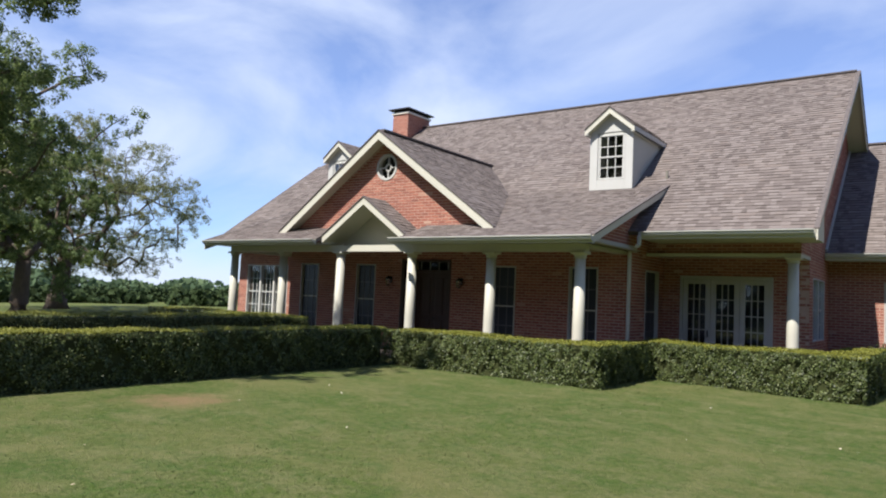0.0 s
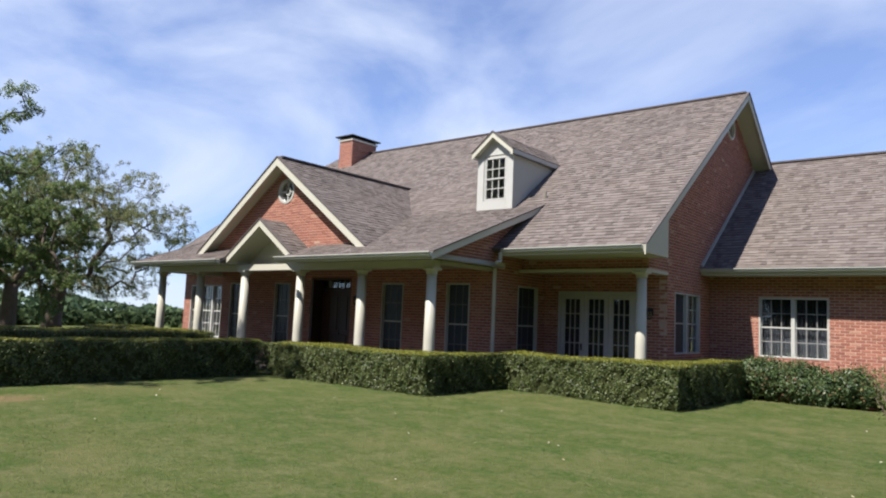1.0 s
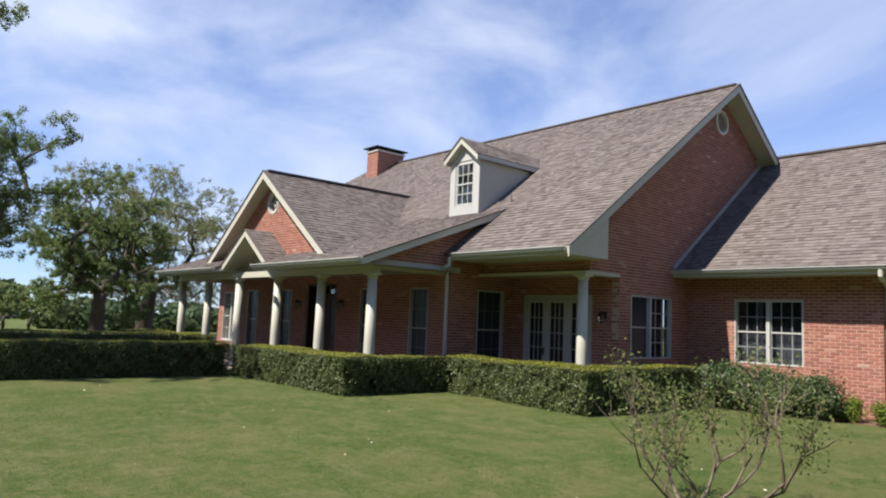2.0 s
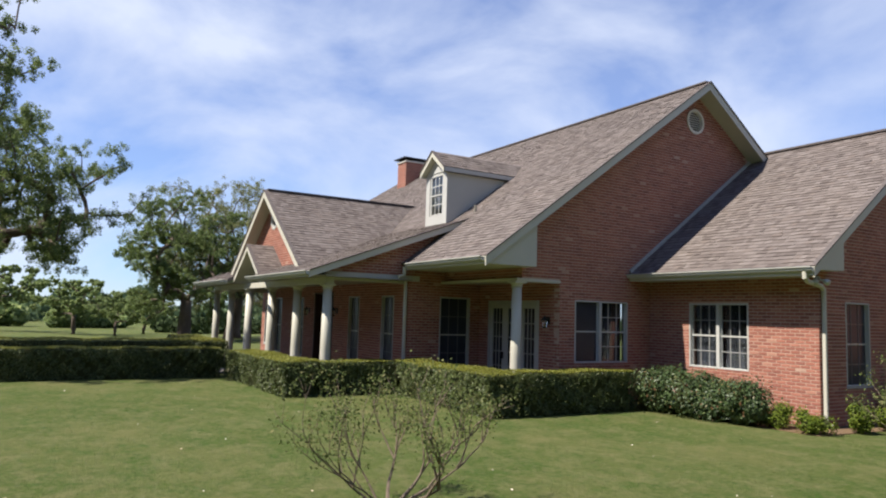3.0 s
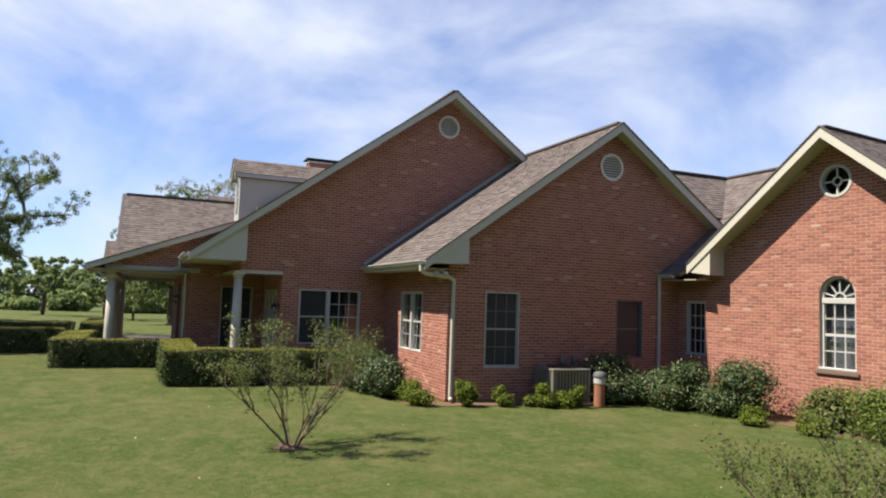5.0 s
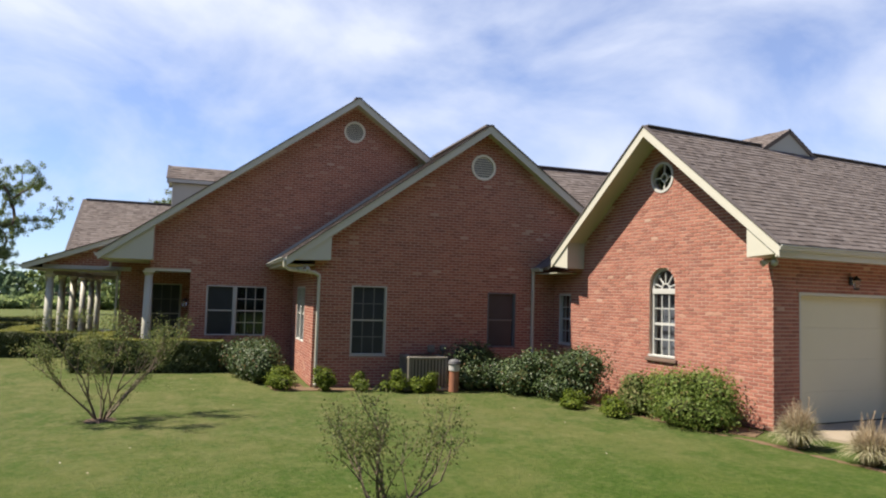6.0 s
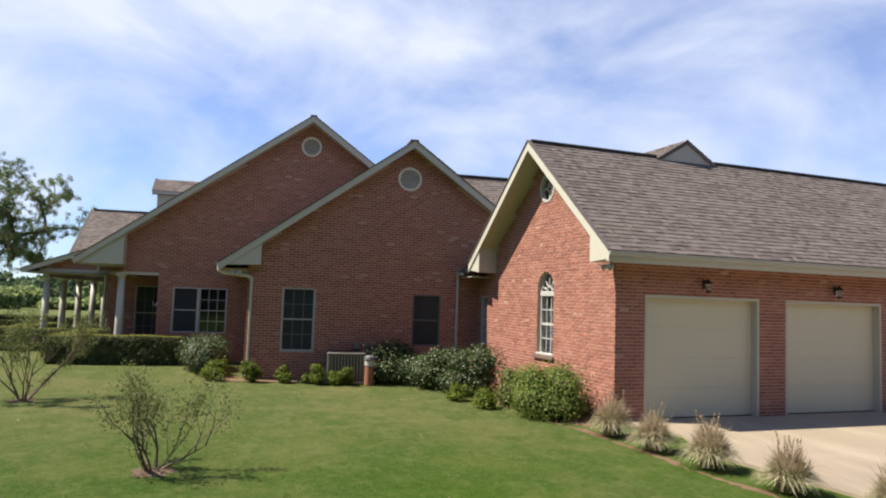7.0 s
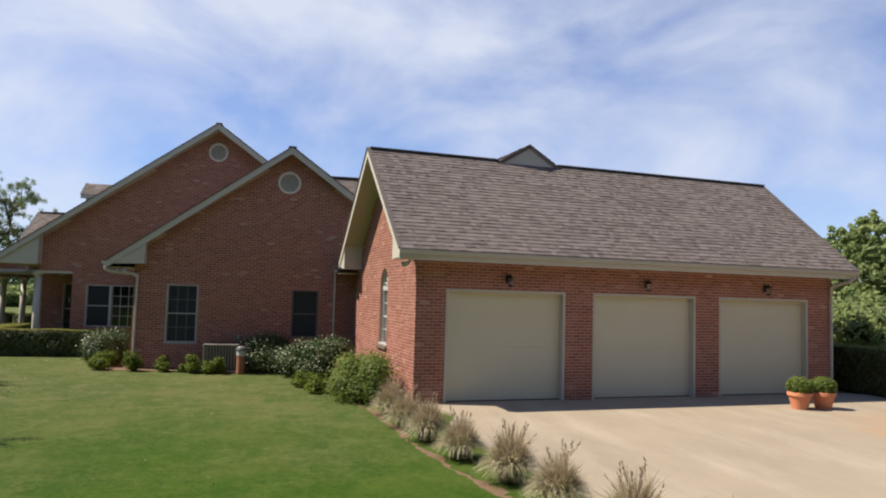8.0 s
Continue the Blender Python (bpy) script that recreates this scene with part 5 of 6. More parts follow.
def hedge(x0, x1, y0, y1, h, seed, label="neatly clipped boxwood hedge with a flat yellowish top", dense=1300):
    rng = np.random.default_rng(seed)
    hg = thing("hedge", label, "hedge", ((x0 + x1) / 2, (y0 + y1) / 2, 0))
    X, Y = (x1 - x0) / 2, (y1 - y0) / 2
    bm = B()
    ret = bmesh.ops.create_cube(bm, size=1.0)
    bmesh.ops.subdivide_edges(bm, edges=bm.edges[:], cuts=6, use_grid_fill=True)
    for v in bm.verts:
        v.co = Vector((v.co.x * (2 * X - 0.2), v.co.y * (2 * Y - 0.2), (v.co.z + 0.5) * (h - 0.05)))
        v.co += 0.03 * Vector(noise.noise_vector(v.co * 2.0))
        v.co.z = max(v.co.z, 0.0)
    part("core", bm, MAT["shade_core"], hg, smooth=True)
    faces = [("x", 1, 2 * Y * h), ("x", -1, 2 * Y * h), ("y", 1, 2 * X * h), ("y", -1, 2 * X * h)]
    P, N = [], []
    for ax, s, area in faces:
        n = int(area * dense * 2.3)
        u, z = rng.uniform(-1, 1, n), rng.uniform(0, 1, n) ** 0.8 * h
        d = rng.normal(0, 0.018, n) - 0.012
        q = u * (Y if ax == "x" else X)
        gap = np.sin(q * 2.3 + z * 5 + seed) + np.sin(q * 6.1 - z * 9 + 2 * seed) + np.sin(q * 13.7 + z * 17) + np.sin(q * 27 - z * 21 + seed)
        live = (gap + rng.normal(0, 0.7, n) > -1.15) & ((z > 0.07 * h) | (rng.uniform(0, 1, n) < 0.4))
        u, z, d, q = u[live], z[live], d[live], q[live]
        n = len(u)
        bulge = 0.03 * np.sin(q * 3.1 + seed) + 0.025 * np.sin(z * 9 + q * 5.3) + 0.022 * np.sin(q * 11.7 + z * 7) + 0.015 * np.sin(q * 23 - z * 15)
        if ax == "x":
            P.append(np.stack([s * (X + d + bulge), u * Y, z], 1))
            N.append(np.tile((s, 0, 0.35), (n, 1)))
        else:
            P.append(np.stack([u * X, s * (Y + d + bulge), z], 1))
            N.append(np.tile((0, s, 0.35), (n, 1)))
    P, N = np.concatenate(P), np.concatenate(N)
    N = N + rng.normal(0, 0.55, N.shape)
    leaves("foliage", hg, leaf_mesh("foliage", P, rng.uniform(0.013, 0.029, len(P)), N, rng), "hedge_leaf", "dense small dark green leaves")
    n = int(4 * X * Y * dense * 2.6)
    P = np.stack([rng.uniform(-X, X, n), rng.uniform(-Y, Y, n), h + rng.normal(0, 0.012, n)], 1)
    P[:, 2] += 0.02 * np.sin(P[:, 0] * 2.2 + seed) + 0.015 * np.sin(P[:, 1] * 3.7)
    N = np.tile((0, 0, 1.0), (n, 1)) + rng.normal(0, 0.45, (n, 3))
    leaves("clipped_top", hg, leaf_mesh("clipped_top", P, rng.uniform(0.01, 0.022, n), N, rng), "hedge_sunlit_leaf", "yellow-green clipped top with sunlight in its leaf colour")
    return hg


hedge(-12.7, -11.8, -9.0, 9.85, 0.9, 1, "long clipped boxwood hedge beside the front path")
hedge(-16.1, -15.2, -9.0, 9.85, 0.98, 2, "long clipped boxwood hedge beside the front path", 700)
hedge(-11.95, -6.95, 10.0, 10.85, 0.88, 3, "clipped boxwood hedge along the porch front")
hedge(-21.5, -15.4, 10.1, 10.95, 0.95, 4, "clipped boxwood hedge along the porch front", 800)
hedge(-7.7, -6.97, 10.87, 12.75, 0.88, 5, "clipped boxwood hedge turning round the porch corner")
hedge(-7.2, -3.05, 12.78, 13.6, 0.89, 6, "clipped boxwood hedge in front of the recessed porch")
hedge(-3.75, -3.0, 13.62, 16.7, 0.9, 7, "clipped boxwood hedge beside the gable wall")
hedge(3.0, 9.0, 38.9, 39.9, 1.3, 8, "dark clipped hedge behind the garage", 600)


def shrub(name, at, rx, ry, h, seed, mat, label, category="shrub", n=5000, size=(0.03, 0.06), lumps=9, stems=True, group=""):
    """A leafy shrub: several overlapping leafy lumps on short stems."""
    rng = np.random.default_rng(seed)
    sh = thing(name, label, category, (at[0], at[1], 0), group)
    rnd = random.Random(seed)
    P, N = [], []
    bm = B()
    for k in range(lumps):
        a = rnd.uniform(0, 2 * math.pi)
        q = math.sqrt(rnd.uniform(0, 1)) * 0.62
        c = np.array([q * rx * math.cos(a), q * ry * math.sin(a), h * (rnd.uniform(0.3, 0.7) if k % 2 else rnd.uniform(0.2, 0.34))])
        r = np.array([rx, ry, h * 0.55]) * rnd.uniform(0.3, 0.6)
        c[2] = min(c[2], h - r[2])
        m = n // lumps
        d = rng.normal(size=(m, 3))
        d /= np.linalg.norm(d, axis=1, keepdims=True)
        rad = rng.uniform(0.72, 1.06, (m, 1)) ** 0.7
        stray = rng.uniform(0, 1, (m, 1)) < 0.26
        rad = np.where(stray, rng.uniform(1.0, 1.5, (m, 1)), rad)
        p = c + d * r * rad
        P.append(p)
        N.append(d + rng.normal(0, 0.5, d.shape) + (0, 0, 0.3))
        tube(bm, [(c[0] * 0.25, c[1] * 0.25, 0), (c[0] * 0.6, c[1] * 0.6, c[2] * 0.5), tuple(c)], [0.022, 0.016, 0.008], 5)
        e = bmesh.ops.create_icosphere(bm, subdivisions=1, radius=1.0)
        for v in e["verts"]:
            v.co = Vector(c) + Vector((v.co.x * r[0] * 0.62, v.co.y * r[1] * 0.62, v.co.z * r[2] * 0.62))
    P, N = np.concatenate(P), np.concatenate(N)
    keep = P[:, 2] > 0.02
    P, N = P[keep], N[keep]
    # stems and filling balls, coloured as the shade inside the shrub
    part("core", bm, MAT["shade_core"], sh)
    leaves("foliage", sh, leaf_mesh("foliage", P, rng.uniform(*size, len(P)), N, rng), mat)
    return sh


for i, (x, y, rx, ry, h, text) in enumerate([
        (-2.9, 17.4, 0.8, 0.72, 1.15, "dark glossy holly shrub against the brick wall"),
        (-1.95, 17.5, 0.8, 0.68, 1.1, "dark glossy holly shrub against the brick wall"),
        (-1.05, 17.65, 0.72, 0.6, 1.05, "glossy holly shrub with reddish tips by the wall"),
        (0.85, 22.85, 0.72, 0.85, 1.2, "dense dark holly shrub beside the gable wall"),
        (1.7, 23.75, 0.8, 0.85, 1.22, "dense dark holly shrub beside the gable wall"),
        (2.9, 24.35, 0.9, 0.85, 1.28, "rounded glossy holly shrub by the garage wall")]):
    shrub("holly_shrub", (x, y), rx, ry, h, 21 + i, "holly_leaf", text, n=11000, lumps=14, size=(0.022, 0.045))
shrub("green_shrub", (4.95, 24.95), 0.7, 0.5, 1.0, 35, "twig_leaf", "loose green shrub with reddish stems by the garage", n=4500)
shrub("green_shrub", (6.25, 25.02), 1.05, 0.72, 1.08, 36, "green_leaf", "full green shrub under the arched window", n=13000, lumps=22, size=(0.02, 0.045))
for i, (x, y, r, h) in enumerate([(-0.5, 17.95, 0.38, 0.6), (0.3, 17.95, 0.36, 0.58), (0.62, 18.95, 0.34, 0.66), (0.75, 19.8, 0.26, 0.5), (1.05, 20.55, 0.38, 0.6), (1.2, 21.25, 0.36, 0.6), (3.95, 23.75, 0.32, 0.4), (5.2, 24.05, 0.38, 0.42)]):
    shrub("lime_shrub", (x, y), r, r, h, 40 + i, "lime_leaf", "small bright yellow-green shrub in the soil bed", n=1900, size=(0.016, 0.036), lumps=7, group="small shrubs in the bed")


def twiggy(at, h, spread, seed, n_leaf, label, lean=0.0):
    """A vase-shaped garden shrub of many bare stems, with sparse leaves."""
    rnd = random.Random(seed)
    rng = np.random.default_rng(seed)
    sh = thing("bare_shrub", label, "shrub", (at[0], at[1], 0), group="bare shrubs on the lawn")
    tips = []

    def grow(bm_s, p, d, length, r, depth):
        pts, rad = [p], [r]
        for k in range(4):
            d = (d + Vector((rnd.uniform(-1, 1), rnd.uniform(-1, 1), rnd.uniform(-0.4, 0.8))) * 0.17).normalized()
            p = p + d * length / 4
            pts.append(p)
            rad.append(r * (1 - 0.16 * (k + 1)))
        tube(bm_s, pts, rad, 5 if depth < 2 else 4)
        if depth >= 3:
            tips.append((pts[-1], d))
            return
        for k in range(3 if depth == 0 else rnd.choice((2, 3))):
            q = pts[rnd.choice((2, 3, 4)) if k else 4]
            side = Vector((rnd.uniform(-1, 1), rnd.uniform(-1, 1), rnd.uniform(0.0, 0.9)))
            grow(bm_s, q, (d + side * 0.75).normalized(), length * rnd.uniform(0.55, 0.8), r * 0.58, depth + 1)
            if rnd.random() < 0.4:
                tips.append((q, side))

    for k in range(7):
        a = 2 * math.pi * (k + rnd.uniform(-0.3, 0.3)) / 7
        out = spread / h * rnd.uniform(0.3, 1.4)
        bm_s = B()
        grow(bm_s, Vector((0.09 * math.cos(a), 0.09 * math.sin(a), 0)), Vector((out * math.cos(a), out * math.sin(a), 1)).normalized(), h * rnd.uniform(0.42, 0.56), rnd.uniform(0.016, 0.03), 0)
        part("stem", bm_s, MAT["twig"], sh)
    m = int(n_leaf * 1.5)
    idx = rng.integers(0, len(tips), m)
    P = np.array([tips[i][0] for i in idx]) + rng.normal(0, 0.06, (m, 3))
    N = rng.normal(size=(m, 3)) + (0, 0, 0.6)
    leaves("foliage", sh, leaf_mesh("foliage", P, rng.uniform(0.012, 0.025, m), N, rng), "twig_leaf", "sparse young green leaves")
    bm = B()
    n = 22
    c = bm.verts.new((0, 0, 0.03))
    ringv = [bm.verts.new((q_ * math.cos(2 * math.pi * i / n), q_ * math.sin(2 * math.pi * i / n), -0.03)) for i in range(n) for q_ in [rnd.uniform(0.24, 0.42)]]
    for i in range(n):
        bm.faces.new((c, ringv[i], ringv[(i + 1) % n]))
    solid("mulch_ring", bm, MAT["mulch"], "low ring of reddish mulch round a shrub", "mulch", (at[0], at[1], 0.0), group="mulch rings")
    return sh


twiggy((1.55, 8.35), 1.4, 2.2, 5, 2600, "twiggy vase-shaped shrub with very few leaves on the lawn")
twiggy((3.9, 14.5), 1.7, 1.35, 6, 6000, "multi-stemmed shrub with young leaves on the lawn")
twiggy((10.27, 18.0), 1.15, 1.4, 7, 2600, "thin young shrub with sparse leaves on the lawn")


def grass_clump(seed, h, r):
    """An upright brown tuft standing in a skirt of long drooping cream and greenish blades, with a few plumes."""
    rng = np.random.default_rng(seed)
    cl = thing("grass_clump", "dry tan ornamental grass clump with feathery plumes beside the drive", "ornamental grass", group="grass clumps along the drive")
    kinds = (("tuft_blade", "dry_grass", 800, 0.95, 0.0, 0.6, 0.0045), ("skirt_blade", "grey_blade", 1000, 1.0, 0.4, 1.0, 0.005), ("plume_stalk", "plume", 14, 1.12, 0.0, 0.3, 0.0035))
    for name, mat, m, hh, lo, up, wide in kinds:
        V, F = [], []
        for _ in range(m):
            a = rng.uniform(0, 2 * math.pi)
            lean = rng.uniform(lo, up)
            L0 = h * hh * rng.uniform(0.7, 1.05)
            d = Vector((math.cos(a), math.sin(a), 0))
            s = Vector((-d.y, d.x, 0)) * rng.uniform(0.6, 1.3) * wide
            p = d * rng.uniform(0, r * 0.35)
            sway = Vector((-d.y, d.x, 0)) * rng.normal(0, 0.13)
            k = len(V)
            steps = ((0, 1.0), (0.25, 1.0), (0.5, 0.95), (0.75, 0.8), (1.0, 0.15))
            for t, w in steps:
                q = p + sway * t * t + d * lean * r * 1.0 * t ** 1.3 + Vector((0, 0, L0 * max(t - 0.88 * lean * t ** 2.2, 0.015)))
                V += [q - s * w, q + s * w]
            F += [(k + 2 * i, k + 2 * i + 1, k + 2 * i + 3, k + 2 * i + 2) for i in range(len(steps) - 1)]
            if name == "plume_stalk":
                tip, way = V[-1], (V[-1] - V[-3]).normalized()
                for _ in range(40):
                    b = tip - way * rng.uniform(-0.03, 0.16)
                    o = Vector(rng.normal(0, 1, 3)) * 0.014 + way * 0.03
                    w = Vector(rng.normal(0, 1, 3)) * 0.004
                    k = len(V)
                    V += [b - w, b + w, b + o]
                    F.append((k, k + 1, k + 2))
        part(name, (V, F), MAT[mat], cl, kind="stuff")
    return cl


CLUMPS = [(8.4, 25.45), (9.65, 25.55), (10.9, 25.75), (12.2, 26.02), (13.55, 26.38), (14.7, 26.6), (16.0, 26.9), (17.3, 27.2)]
base_a, base_b = grass_clump(71, 0.8, 0.42), grass_clump(72, 0.7, 0.4)
for i, (x, y) in enumerate(CLUMPS):
    if i < 2:
        (base_a, base_b)[i].matrix_basis = pose(x, y, 0)
    else:
        copy_thing((base_a, base_b)[i % 2], pose(x, y, 0, 0, 0, i * 67.0))


def oak(name, at, h, r, seed, mat, label, n_leaf=16000, size=(0.08, 0.16), trunk=0.38, base=0.28, z0=0.0, clumps=260, gaps=0.0, tuft=0.085, droop=0.25):
    """A broad tree: leaf clumps scattered through a lumpy crown, and a branch grown to each from the nearest limb, so that limbs thicken
    towards the trunk. gaps: how much of the crown stays open; droop: how far the skirt hangs below the fork, as a share of the height."""
    rnd = random.Random(seed)
    rng = np.random.default_rng(seed)
    tr = thing(name, label, "tree", (at[0], at[1], z0))
    fork = Vector((rnd.uniform(-0.25, 0.25), rnd.uniform(-0.25, 0.25), h * base))
    low = h * base * (1.0 - droop)
    mid, up = low + (h - low) * 0.42, (h - low) * 0.58
    cents = []
    while len(cents) < clumps:
        d = Vector(rng.normal(0, 1, 3)).normalized()
        q = rng.uniform(0.12, 1.0) ** 0.42
        lump = 1.0 + 0.2 * noise.noise(d * 2.1 + Vector((seed, 0, 0))) + 0.12 * noise.noise(d * 4.7 + Vector((0, seed, 0)))
        p = Vector((d.x * r * q * lump, d.y * r * q * lump, mid + d.z * q * lump * (up if d.z > 0 else mid - low)))
        if p.z > h or (p.z < fork.z and math.hypot(p.x, p.y) < r * 0.35):
            continue
        if noise.noise(p * (2.6 / r) + Vector((seed * 1.7, 3.1, 0))) < gaps - 0.35:
            continue
        cents.append(p)
    cents.sort(key=lambda p: (p - fork).length)
    pts, par = [fork], [-1]
    spots = np.array([fork], float)
    for c in cents:
        d = np.linalg.norm(spots - np.array(c), axis=1) + 0.32 * np.linalg.norm(spots - np.array(fork), axis=1) * 0.6
        k = int(d.argmin())
        a, n = pts[k], max(2, int((c - pts[k]).length / (0.12 * r)) + 1)
        side = Vector(rng.normal(0, 1, 3)) * 0.1 * (c - a).length
        for m in range(1, n + 1):
            f = m / n
            p = a.lerp(c, f) + side * math.sin(math.pi * f) + Vector((0, 0, 0.12 * (c - a).length * math.sin(math.pi * f)))
            pts.append(p)
            par.append(k)
            k = len(pts) - 1
        spots = np.array(pts, float)
    load = [0.0] * len(pts)
    kids = [[] for _ in pts]
    for k in range(len(pts) - 1, 0, -1):
        load[k] += 1.0
        load[par[k]] += load[k]
        kids[par[k]].append(k)
    top = max(load[0], 1.0)
    rad = [max(0.013, trunk * 0.78 * (v / top) ** 0.5) for v in load]
    bm = B()
    tube(bm, [Vector((0, 0, -0.2)), Vector((0, 0, 0.35)), fork * 0.6, fork], [trunk * 1.5, trunk * 1.12, trunk * 0.95, trunk * 0.85], 12)
    done = set()
    for k in range(1, len(pts)):
        if k in done:
            continue
        chain = [par[k], k]
        done.add(k)
        while kids[chain[-1]]:
            q = max(kids[chain[-1]], key=lambda i: load[i])
            if q in done:
                break
            chain.append(q)
            done.add(q)
        rs = [min(rad[i], rad[chain[1]] * 1.15) for i in chain]
        tube(bm, [pts[i] for i in chain], rs, 6 if rs[0] > 0.06 else 4)
    part("trunk", bm, MAT["bark"], tr, smooth=True)
    E = np.array([tuple(c) for c in cents])
    sp = tuft * r
    sub = 12
    T = np.repeat(E, sub, axis=0)
    ball = rng.normal(0, 1, T.shape)
    ball *= (rng.uniform(0, 1, (len(T), 1)) ** 0.4) / np.linalg.norm(ball, axis=1, keepdims=True)
    T = T + ball * sp * np.array([1.45, 1.45, 0.95]) * np.repeat(rng.uniform(0.7, 1.3, (len(E), 1)), sub, axis=0)
    idx = rng.integers(0, len(T), n_leaf)
    ball = rng.normal(0, 1, (n_leaf, 3))
    ball *= (rng.uniform(0, 1, (n_leaf, 1)) ** 0.5) / np.linalg.norm(ball, axis=1, keepdims=True)
    P = T[idx] + ball * sp * 0.36
    N = ball + rng.normal(0, 0.5, (n_leaf, 3)) + (0, 0, 0.6)
    leaves("crown", tr, leaf_mesh("crown", P, rng.uniform(*size, n_leaf), N, rng), mat)
    return tr


def dup(tree, x, y, z, s, turn):
    t = copy_thing(tree, pose(x, y, z, 0, 0, turn))
    t.scale = (s, s, s)
    return t


oak("oak_tree", (-22.5, 3.9), 9.9, 4.7, 101, "oak_leaf", "broad dark green oak tree on the lawn", 120000, (0.026, 0.055), 0.42, 0.38, clumps=190, gaps=0.26, tuft=0.105, droop=0.15)
oak("oak_tree", (-15.2, 1.6), 13.0, 3.6, 102, "oak_leaf", "tall oak tree with high leafy branches", 90000, (0.022, 0.046), 0.36, 0.4, clumps=170, gaps=0.2, tuft=0.1, droop=0.0)
oak("oak_tree", (-40.0, 14.3), 9.6, 4.4, 103, "oak_leaf", "spreading green oak tree behind the hedges", 95000, (0.036, 0.075), 0.4, 0.26, clumps=190, gaps=0.1, droop=0.6, tuft=0.11)
oak("oak_tree", (-46.0, 19.0), 12.1, 7.5, 104, "spring_leaf", "old oak tree with thin yellowish spring leaves", 110000, (0.036, 0.075), 0.5, 0.24, clumps=330, gaps=0.16, droop=0.4)
m1 = oak("small_tree", (-58.0, 9.0), 5.0, 3.4, 105, "far_leaf", "small round tree in the distant field", 12000, (0.08, 0.16), 0.18, 0.3, -0.4, clumps=70)
m2 = oak("oak_tree", (-1.0, 47.5), 5.9, 5.2, 106, "far_leaf", "green tree behind the garage", 60000, (0.07, 0.14), 0.24, 0.12, clumps=200)
shrub("leafy_bush", (1.2, 43.0), 5.0, 3.0, 3.6, 61, "far_leaf", "tall leafy bush behind the clipped hedge", "bush", 16000, (0.06, 0.12), 14)
dup(m1, -66, 3, -0.5, 1.3, 40)
dup(m1, -62, 15, -0.4, 0.8, 120)
dup(m1, -52, 11.5, -0.2, 0.62, 200)
dup(m2, -9, 51, 0, 1.0, 80)
dup(m2, 6, 58, 0, 1.1, 150)


def woods(name, pts, seed, mat, label, n=30000, size=(0.5, 1.1)):
    """A far wood as one leafy mass of many crowns."""
    rng = np.random.default_rng(seed)
    P = []
    per = n // len(pts)
    for x, y, z, r, h in pts:
        d = rng.normal(size=(per, 3))
        d /= np.linalg.norm(d, axis=1, keepdims=True)
        P.append(np.array([x, y, z + h * 0.5]) + d * np.array([r, r, h * 0.55]) * rng.uniform(0.75, 1.05, (per, 1)))
    P = np.concatenate(P)
    me = leaf_mesh(name, P, rng.uniform(*size, len(P)), rng.normal(size=P.shape) + (0, 0, 0.5), rng, 0.8)
    me.materials.append(MAT[mat])
    return tagged(new(name, me), label, "woods", "", "stuff")


rw = random.Random(5)
woods("far_woods", [(-150 - rw.uniform(0, 30), -130 + i * 7.0, -2.6, rw.uniform(5, 9), rw.uniform(6, 10) * (1.0 if i < 24 else 0.62)) for i in range(60)], 201, "hazy_leaf", "far band of green woods beyond the field")
woods("field_bushes", [(-80 - rw.uniform(0, 25), -30 + i * 4.2 + rw.uniform(-2, 2), -0.8, rw.uniform(1.5, 4), rw.uniform(1.5, 3.5)) for i in range(12)], 202, "far_leaf", "scattered low bushes across the field", 16000, (0.25, 0.5))
woods("thicket", [(-54 - rw.uniform(0, 30), 21 + i * 1.15 + rw.uniform(-2, 2), -0.9, rw.uniform(2, 4), rw.uniform(1.2, 1.9)) for i in range(56)], 205, "thicket_leaf", "low dark green thicket beyond the lawn", 34000, (0.2, 0.4))
woods("rear_woods", [(-60 + i * 7.0, 130 + rw.uniform(-8, 8), -1.5, rw.uniform(6, 9), rw.uniform(9, 14)) for i in range(40)], 203, "hazy_leaf", "green woods far behind the house", 24000, (0.5, 1.1))


# unseen woods added beyond drive and road, behind the camera's way; block sky light
woods("roadside_woods", [(54 + rw.uniform(-4, 4), -46 + i * 6.0, -1.0, rw.uniform(5, 8), rw.uniform(19, 26)) for i in range(23)] + [(-56 + i * 6.0, -44 + rw.uniform(-4, 4), -1.0, rw.uniform(5, 8), rw.uniform(19, 26)) for i in range(18)], 204, "wood_leaf", "unseen tall green woods added to hold back low sky light", 80000, (0.45, 0.9))


# ---- terracotta pots ----
def pot(x, y, seed):
    p = thing("flower_pot", "terracotta flower pot with a clipped green shrub", "flower pot", (x, y, 0.03), group="pots beside the garage")
    part("pot", lathe(B(), [(0.17, 0.0), (0.245, 0.3), (0.275, 0.31), (0.275, 0.38), (0.25, 0.39), (0.24, 0.35)], 28), MAT["terracotta"], p, smooth=False)
    rng = np.random.default_rng(seed)
    n = 2600
    d = rng.normal(size=(n, 3))
    d /= np.linalg.norm(d, axis=1, keepdims=True)
    P = np.array([0, 0, 0.52]) + d * np.array([0.29, 0.29, 0.22]) * rng.uniform(0.6, 1.05, (n, 1))
    leaves("plant", p, leaf_mesh("plant", P, rng.uniform(0.02, 0.04, n), d + rng.normal(0, 0.5, d.shape), rng), "green_leaf", "small-leaved clipped shrub")
    part("plant_core", lathe(B(), [(0.05, 0.34), (0.16, 0.42), (0.2, 0.54), (0.08, 0.66)], 12), MAT["shade_core"], p)


pot(8.16, 35.03, 1)
pot(8.15, 35.66, 2)


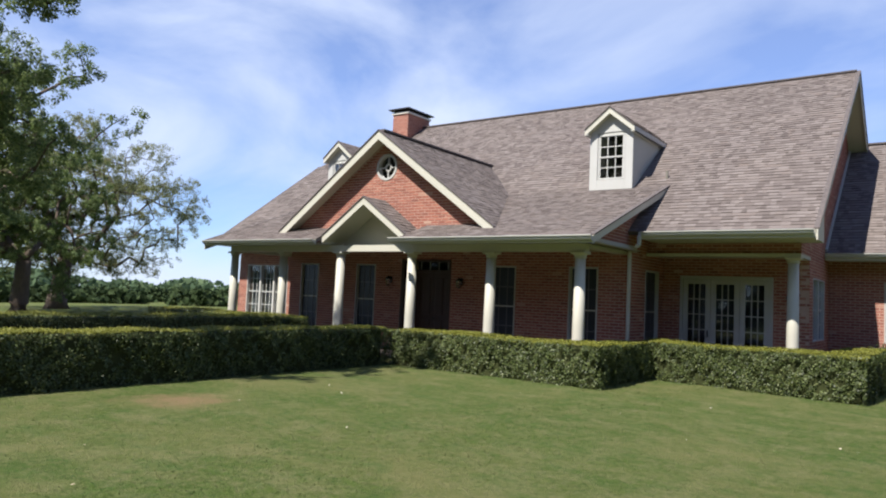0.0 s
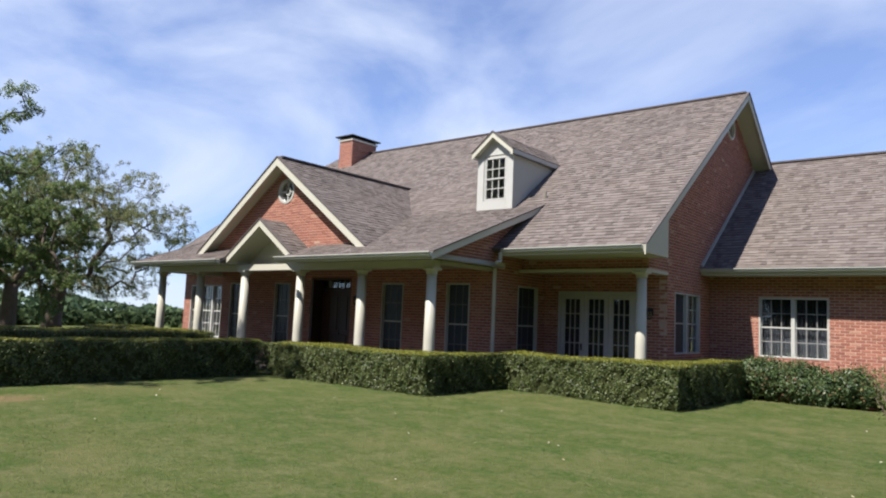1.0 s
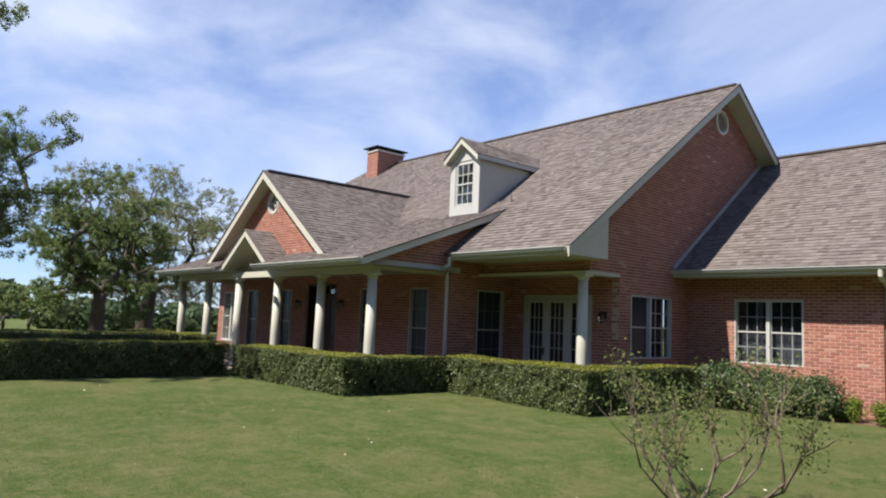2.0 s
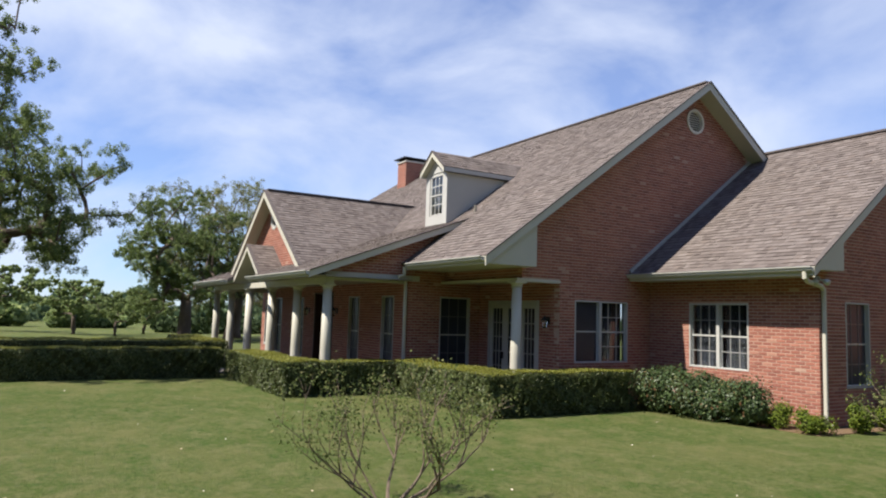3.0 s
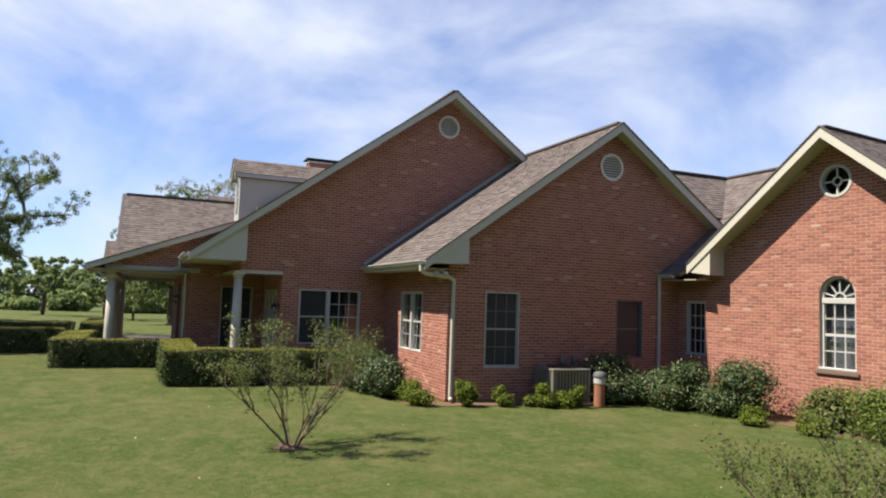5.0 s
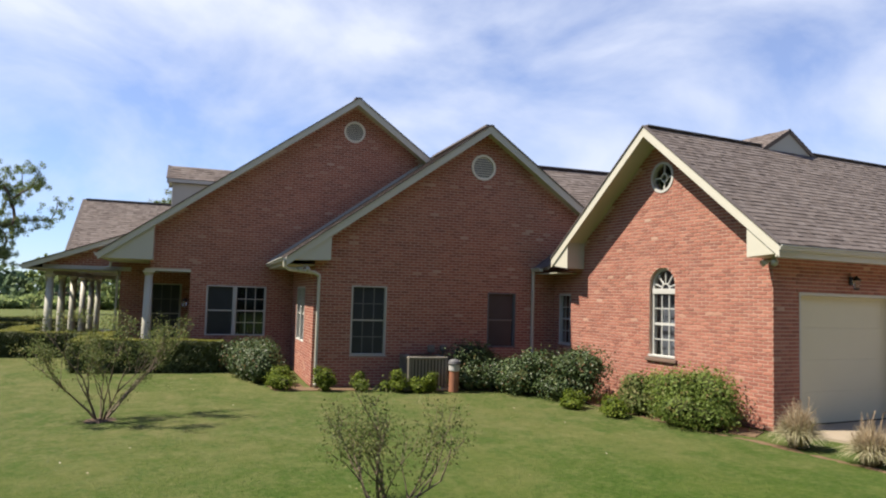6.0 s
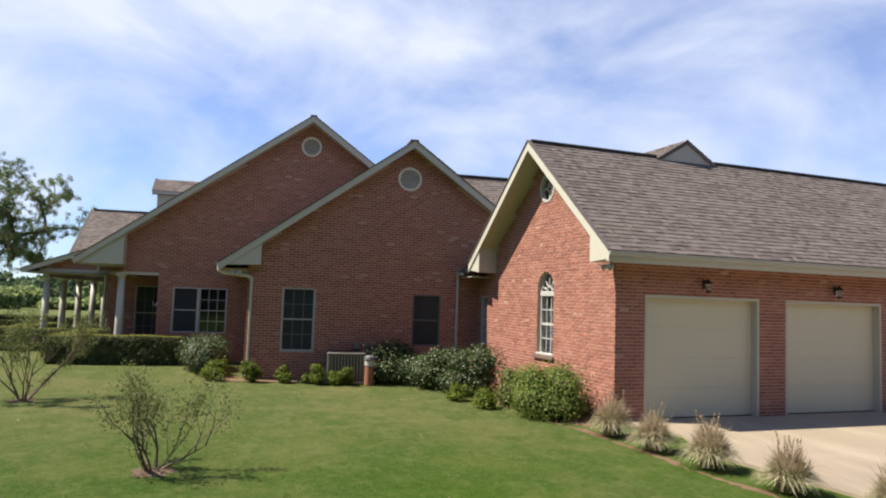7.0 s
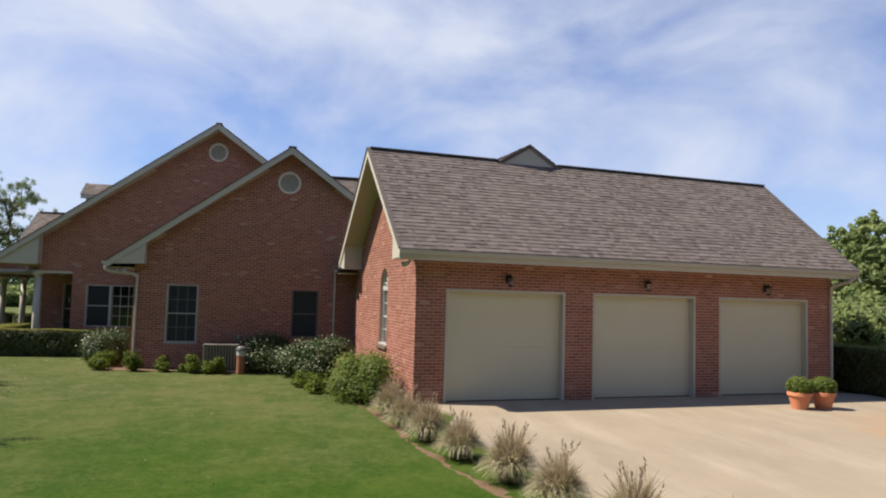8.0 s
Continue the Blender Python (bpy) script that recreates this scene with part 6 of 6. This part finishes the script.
# ---- air conditioner, meter boxes and post ----
def air_conditioner():
    ac = thing("air_conditioner", "beige outdoor air conditioning unit with louvred sides", "air conditioner", (0.6, 21.4, 0))
    part("base_pad", box(B(), -0.5, 0.5, -0.62, 0.66, 0.0, 0.06, 0.01), MAT["concrete"], ac)
    bm = B()
    for a, b in ((-0.42, -0.5), (-0.42, 0.44), (0.34, -0.5), (0.34, 0.44)):
        box(bm, a, a + 0.08, b, b + 0.08, 0.06, 0.8, 0.01)
    box(bm, -0.42, 0.42, -0.5, 0.52, 0.76, 0.82, 0.015)
    part("frame", bm, MAT["ac_metal"], ac)
    part("coil", box(B(), -0.38, 0.38, -0.46, 0.48, 0.07, 0.76), MAT["dark_metal"], ac)
    for k in range(11):
        bm = B()
        y = -0.4 + k * 0.085
        box(bm, 0.385, 0.4, y, y + 0.05, 0.08, 0.76)
        part("louvre", bm, MAT["ac_metal"], ac)
    for k in range(9):
        x = -0.33 + k * 0.08
        part("louvre", box(B(), x, x + 0.045, -0.485, -0.47, 0.08, 0.76), MAT["ac_metal"], ac)
    part("fan_grille", lathe(B(), [(0.36, 0.82), (0.36, 0.835), (0.05, 0.86)], 24), MAT["dark_metal"], ac)


air_conditioner()
for y, z, s in ((21.78, 0.95, 0.085), (22.1, 0.97, 0.07)):
    bm = box(B(), 0.008, 0.1, y - s, y + s, z - s * 1.1, z + s * 1.1, 0.012)
    mb = thing("meter_box", "small grey utility box on the brick wall", "utility box", (0, 0, 0), group="utility boxes")
    part("box", bm, MAT["ac_metal"], mb)
    part("conduit", tube(B(), [(0.05, y, z - s), (0.05, y, 0.0)], [0.018, 0.018], 6), MAT["ac_metal"], mb)
gp = thing("garden_post", "short rusty terracotta pipe with a white band and dark cap", "garden post", (1.25, 22.0, 0))
part("pipe", lathe(B(), [(0.125, 0.0), (0.12, 0.5)], 18), MAT["rust_pipe"], gp)
part("band", lathe(B(), [(0.122, 0.5), (0.135, 0.52), (0.135, 0.64), (0.125, 0.66)], 18), MAT["white_paint"], gp)
part("cap", lathe(B(), [(0.15, 0.66), (0.155, 0.68), (0.14, 0.74), (0.09, 0.78), (0.03, 0.79)], 18), MAT["dim_bar"], gp, "dull dark grey domed cap")


# ---- flood lamps under the eaves ----
def flood_lamp(m):
    lam = thing("flood_lamp", "pair of white security flood lamps under the eave", "flood lamp", group="flood lamps under the eaves")
    part("base", lathe(B(), [(0.06, -0.03), (0.06, 0.0)], 14), MAT["white_paint"], lam)
    for s_ in (-1, 1):
        bm = B()
        tube(bm, [(0, 0, -0.02), (0.05 * s_, -0.03, -0.07), (0.09 * s_, -0.07, -0.085)], [0.02, 0.02, 0.03], 8)
        tube(bm, [(0.09 * s_, -0.06, -0.08), (0.11 * s_, -0.11, -0.105), (0.125 * s_, -0.17, -0.13)], [0.03, 0.05, 0.065], 12)
        part("head", bm, MAT["white_paint"], lam, smooth=True)
    lam.matrix_basis = m
    return lam


lamp = flood_lamp(pose(0.13, 18.45, 3.0, 0, 0, 60))
copy_thing(lamp, on_garage(0.2, -0.2, 3.2, 0, ))

# ---- grass on the lawn ----
def lawn_grass():
    rng = np.random.default_rng(9)
    n = 170000
    x, y = rng.uniform(-13.3, 19, n), rng.uniform(-2, 26, n)
    # keep to the open lawn between the walk and the beds
    front = np.where(x < -7.8, 10.2, np.where(x < -3.5, 12.8, np.where(x < 0.5, 16.6, 24.3)))
    keep = (y < front) & (x - 0.95 * y < 9.5)
    x, y = x[keep], y[keep]
    n = len(x)
    a = rng.uniform(0, 2 * np.pi, n)
    h, w = rng.uniform(0.004, 0.02, n), rng.uniform(0.004, 0.007, n)
    lx, ly = rng.normal(0, 0.026, n), rng.normal(0, 0.026, n)
    c, s = np.cos(a) * w, np.sin(a) * w
    z = 0.13 * np.clip(-x / 7.0, 0, 1) - 0.024
    h = h + z + 0.004
    v = np.stack([np.stack([x - c, y - s, z], 1), np.stack([x + c, y + s, z], 1), np.stack([x + lx, y + ly, h], 1)], 1).reshape(-1, 3)
    me = bpy.data.meshes.new("lawn_grass")
    me.vertices.add(3 * n)
    me.vertices.foreach_set("co", v.ravel())
    me.loops.add(3 * n)
    me.loops.foreach_set("vertex_index", np.arange(3 * n))
    me.polygons.add(n)
    me.polygons.foreach_set("loop_start", np.arange(n) * 3)
    me.update(calc_edges=True)
    me.materials.append(MAT["lawn_blade"])
    tagged(new("lawn_grass", me), "short mown grass blades on the lawn", "grass", "", "stuff")
    # fallen pale leaves
    m = 300
    P = np.stack([rng.uniform(-12, 20, m), rng.uniform(0, 24, m), np.full(m, 0.002)], 1)
    P[:, 2] += 0.13 * np.clip(-P[:, 0] / 7.0, 0, 1)
    P = P[(P[:, 0] - 0.95 * P[:, 1] < 5)]
    P = P[P[:, 1] < np.where(P[:, 0] < -7.8, 10, np.where(P[:, 0] < -3.5, 12.6, np.where(P[:, 0] < 2, 16.5, 23.5)))]
    me = leaf_mesh("fallen_leaves", P, rng.uniform(0.006, 0.024, len(P)), np.tile((0, 0, 1.0), (len(P), 1)) + rng.normal(0, 0.3, P.shape), rng)
    me.materials.append(MAT["dead_leaf"])
    tagged(new("fallen_leaves", me), "pale fallen leaves scattered on the lawn", "fallen leaves", "", "stuff")


lawn_grass()

# ---- single bricks and shingles ----
for me, owner, places, name in PIECES:
    for p in places:
        ob = new(name, me)
        ob.parent = owner
        ob.location = p
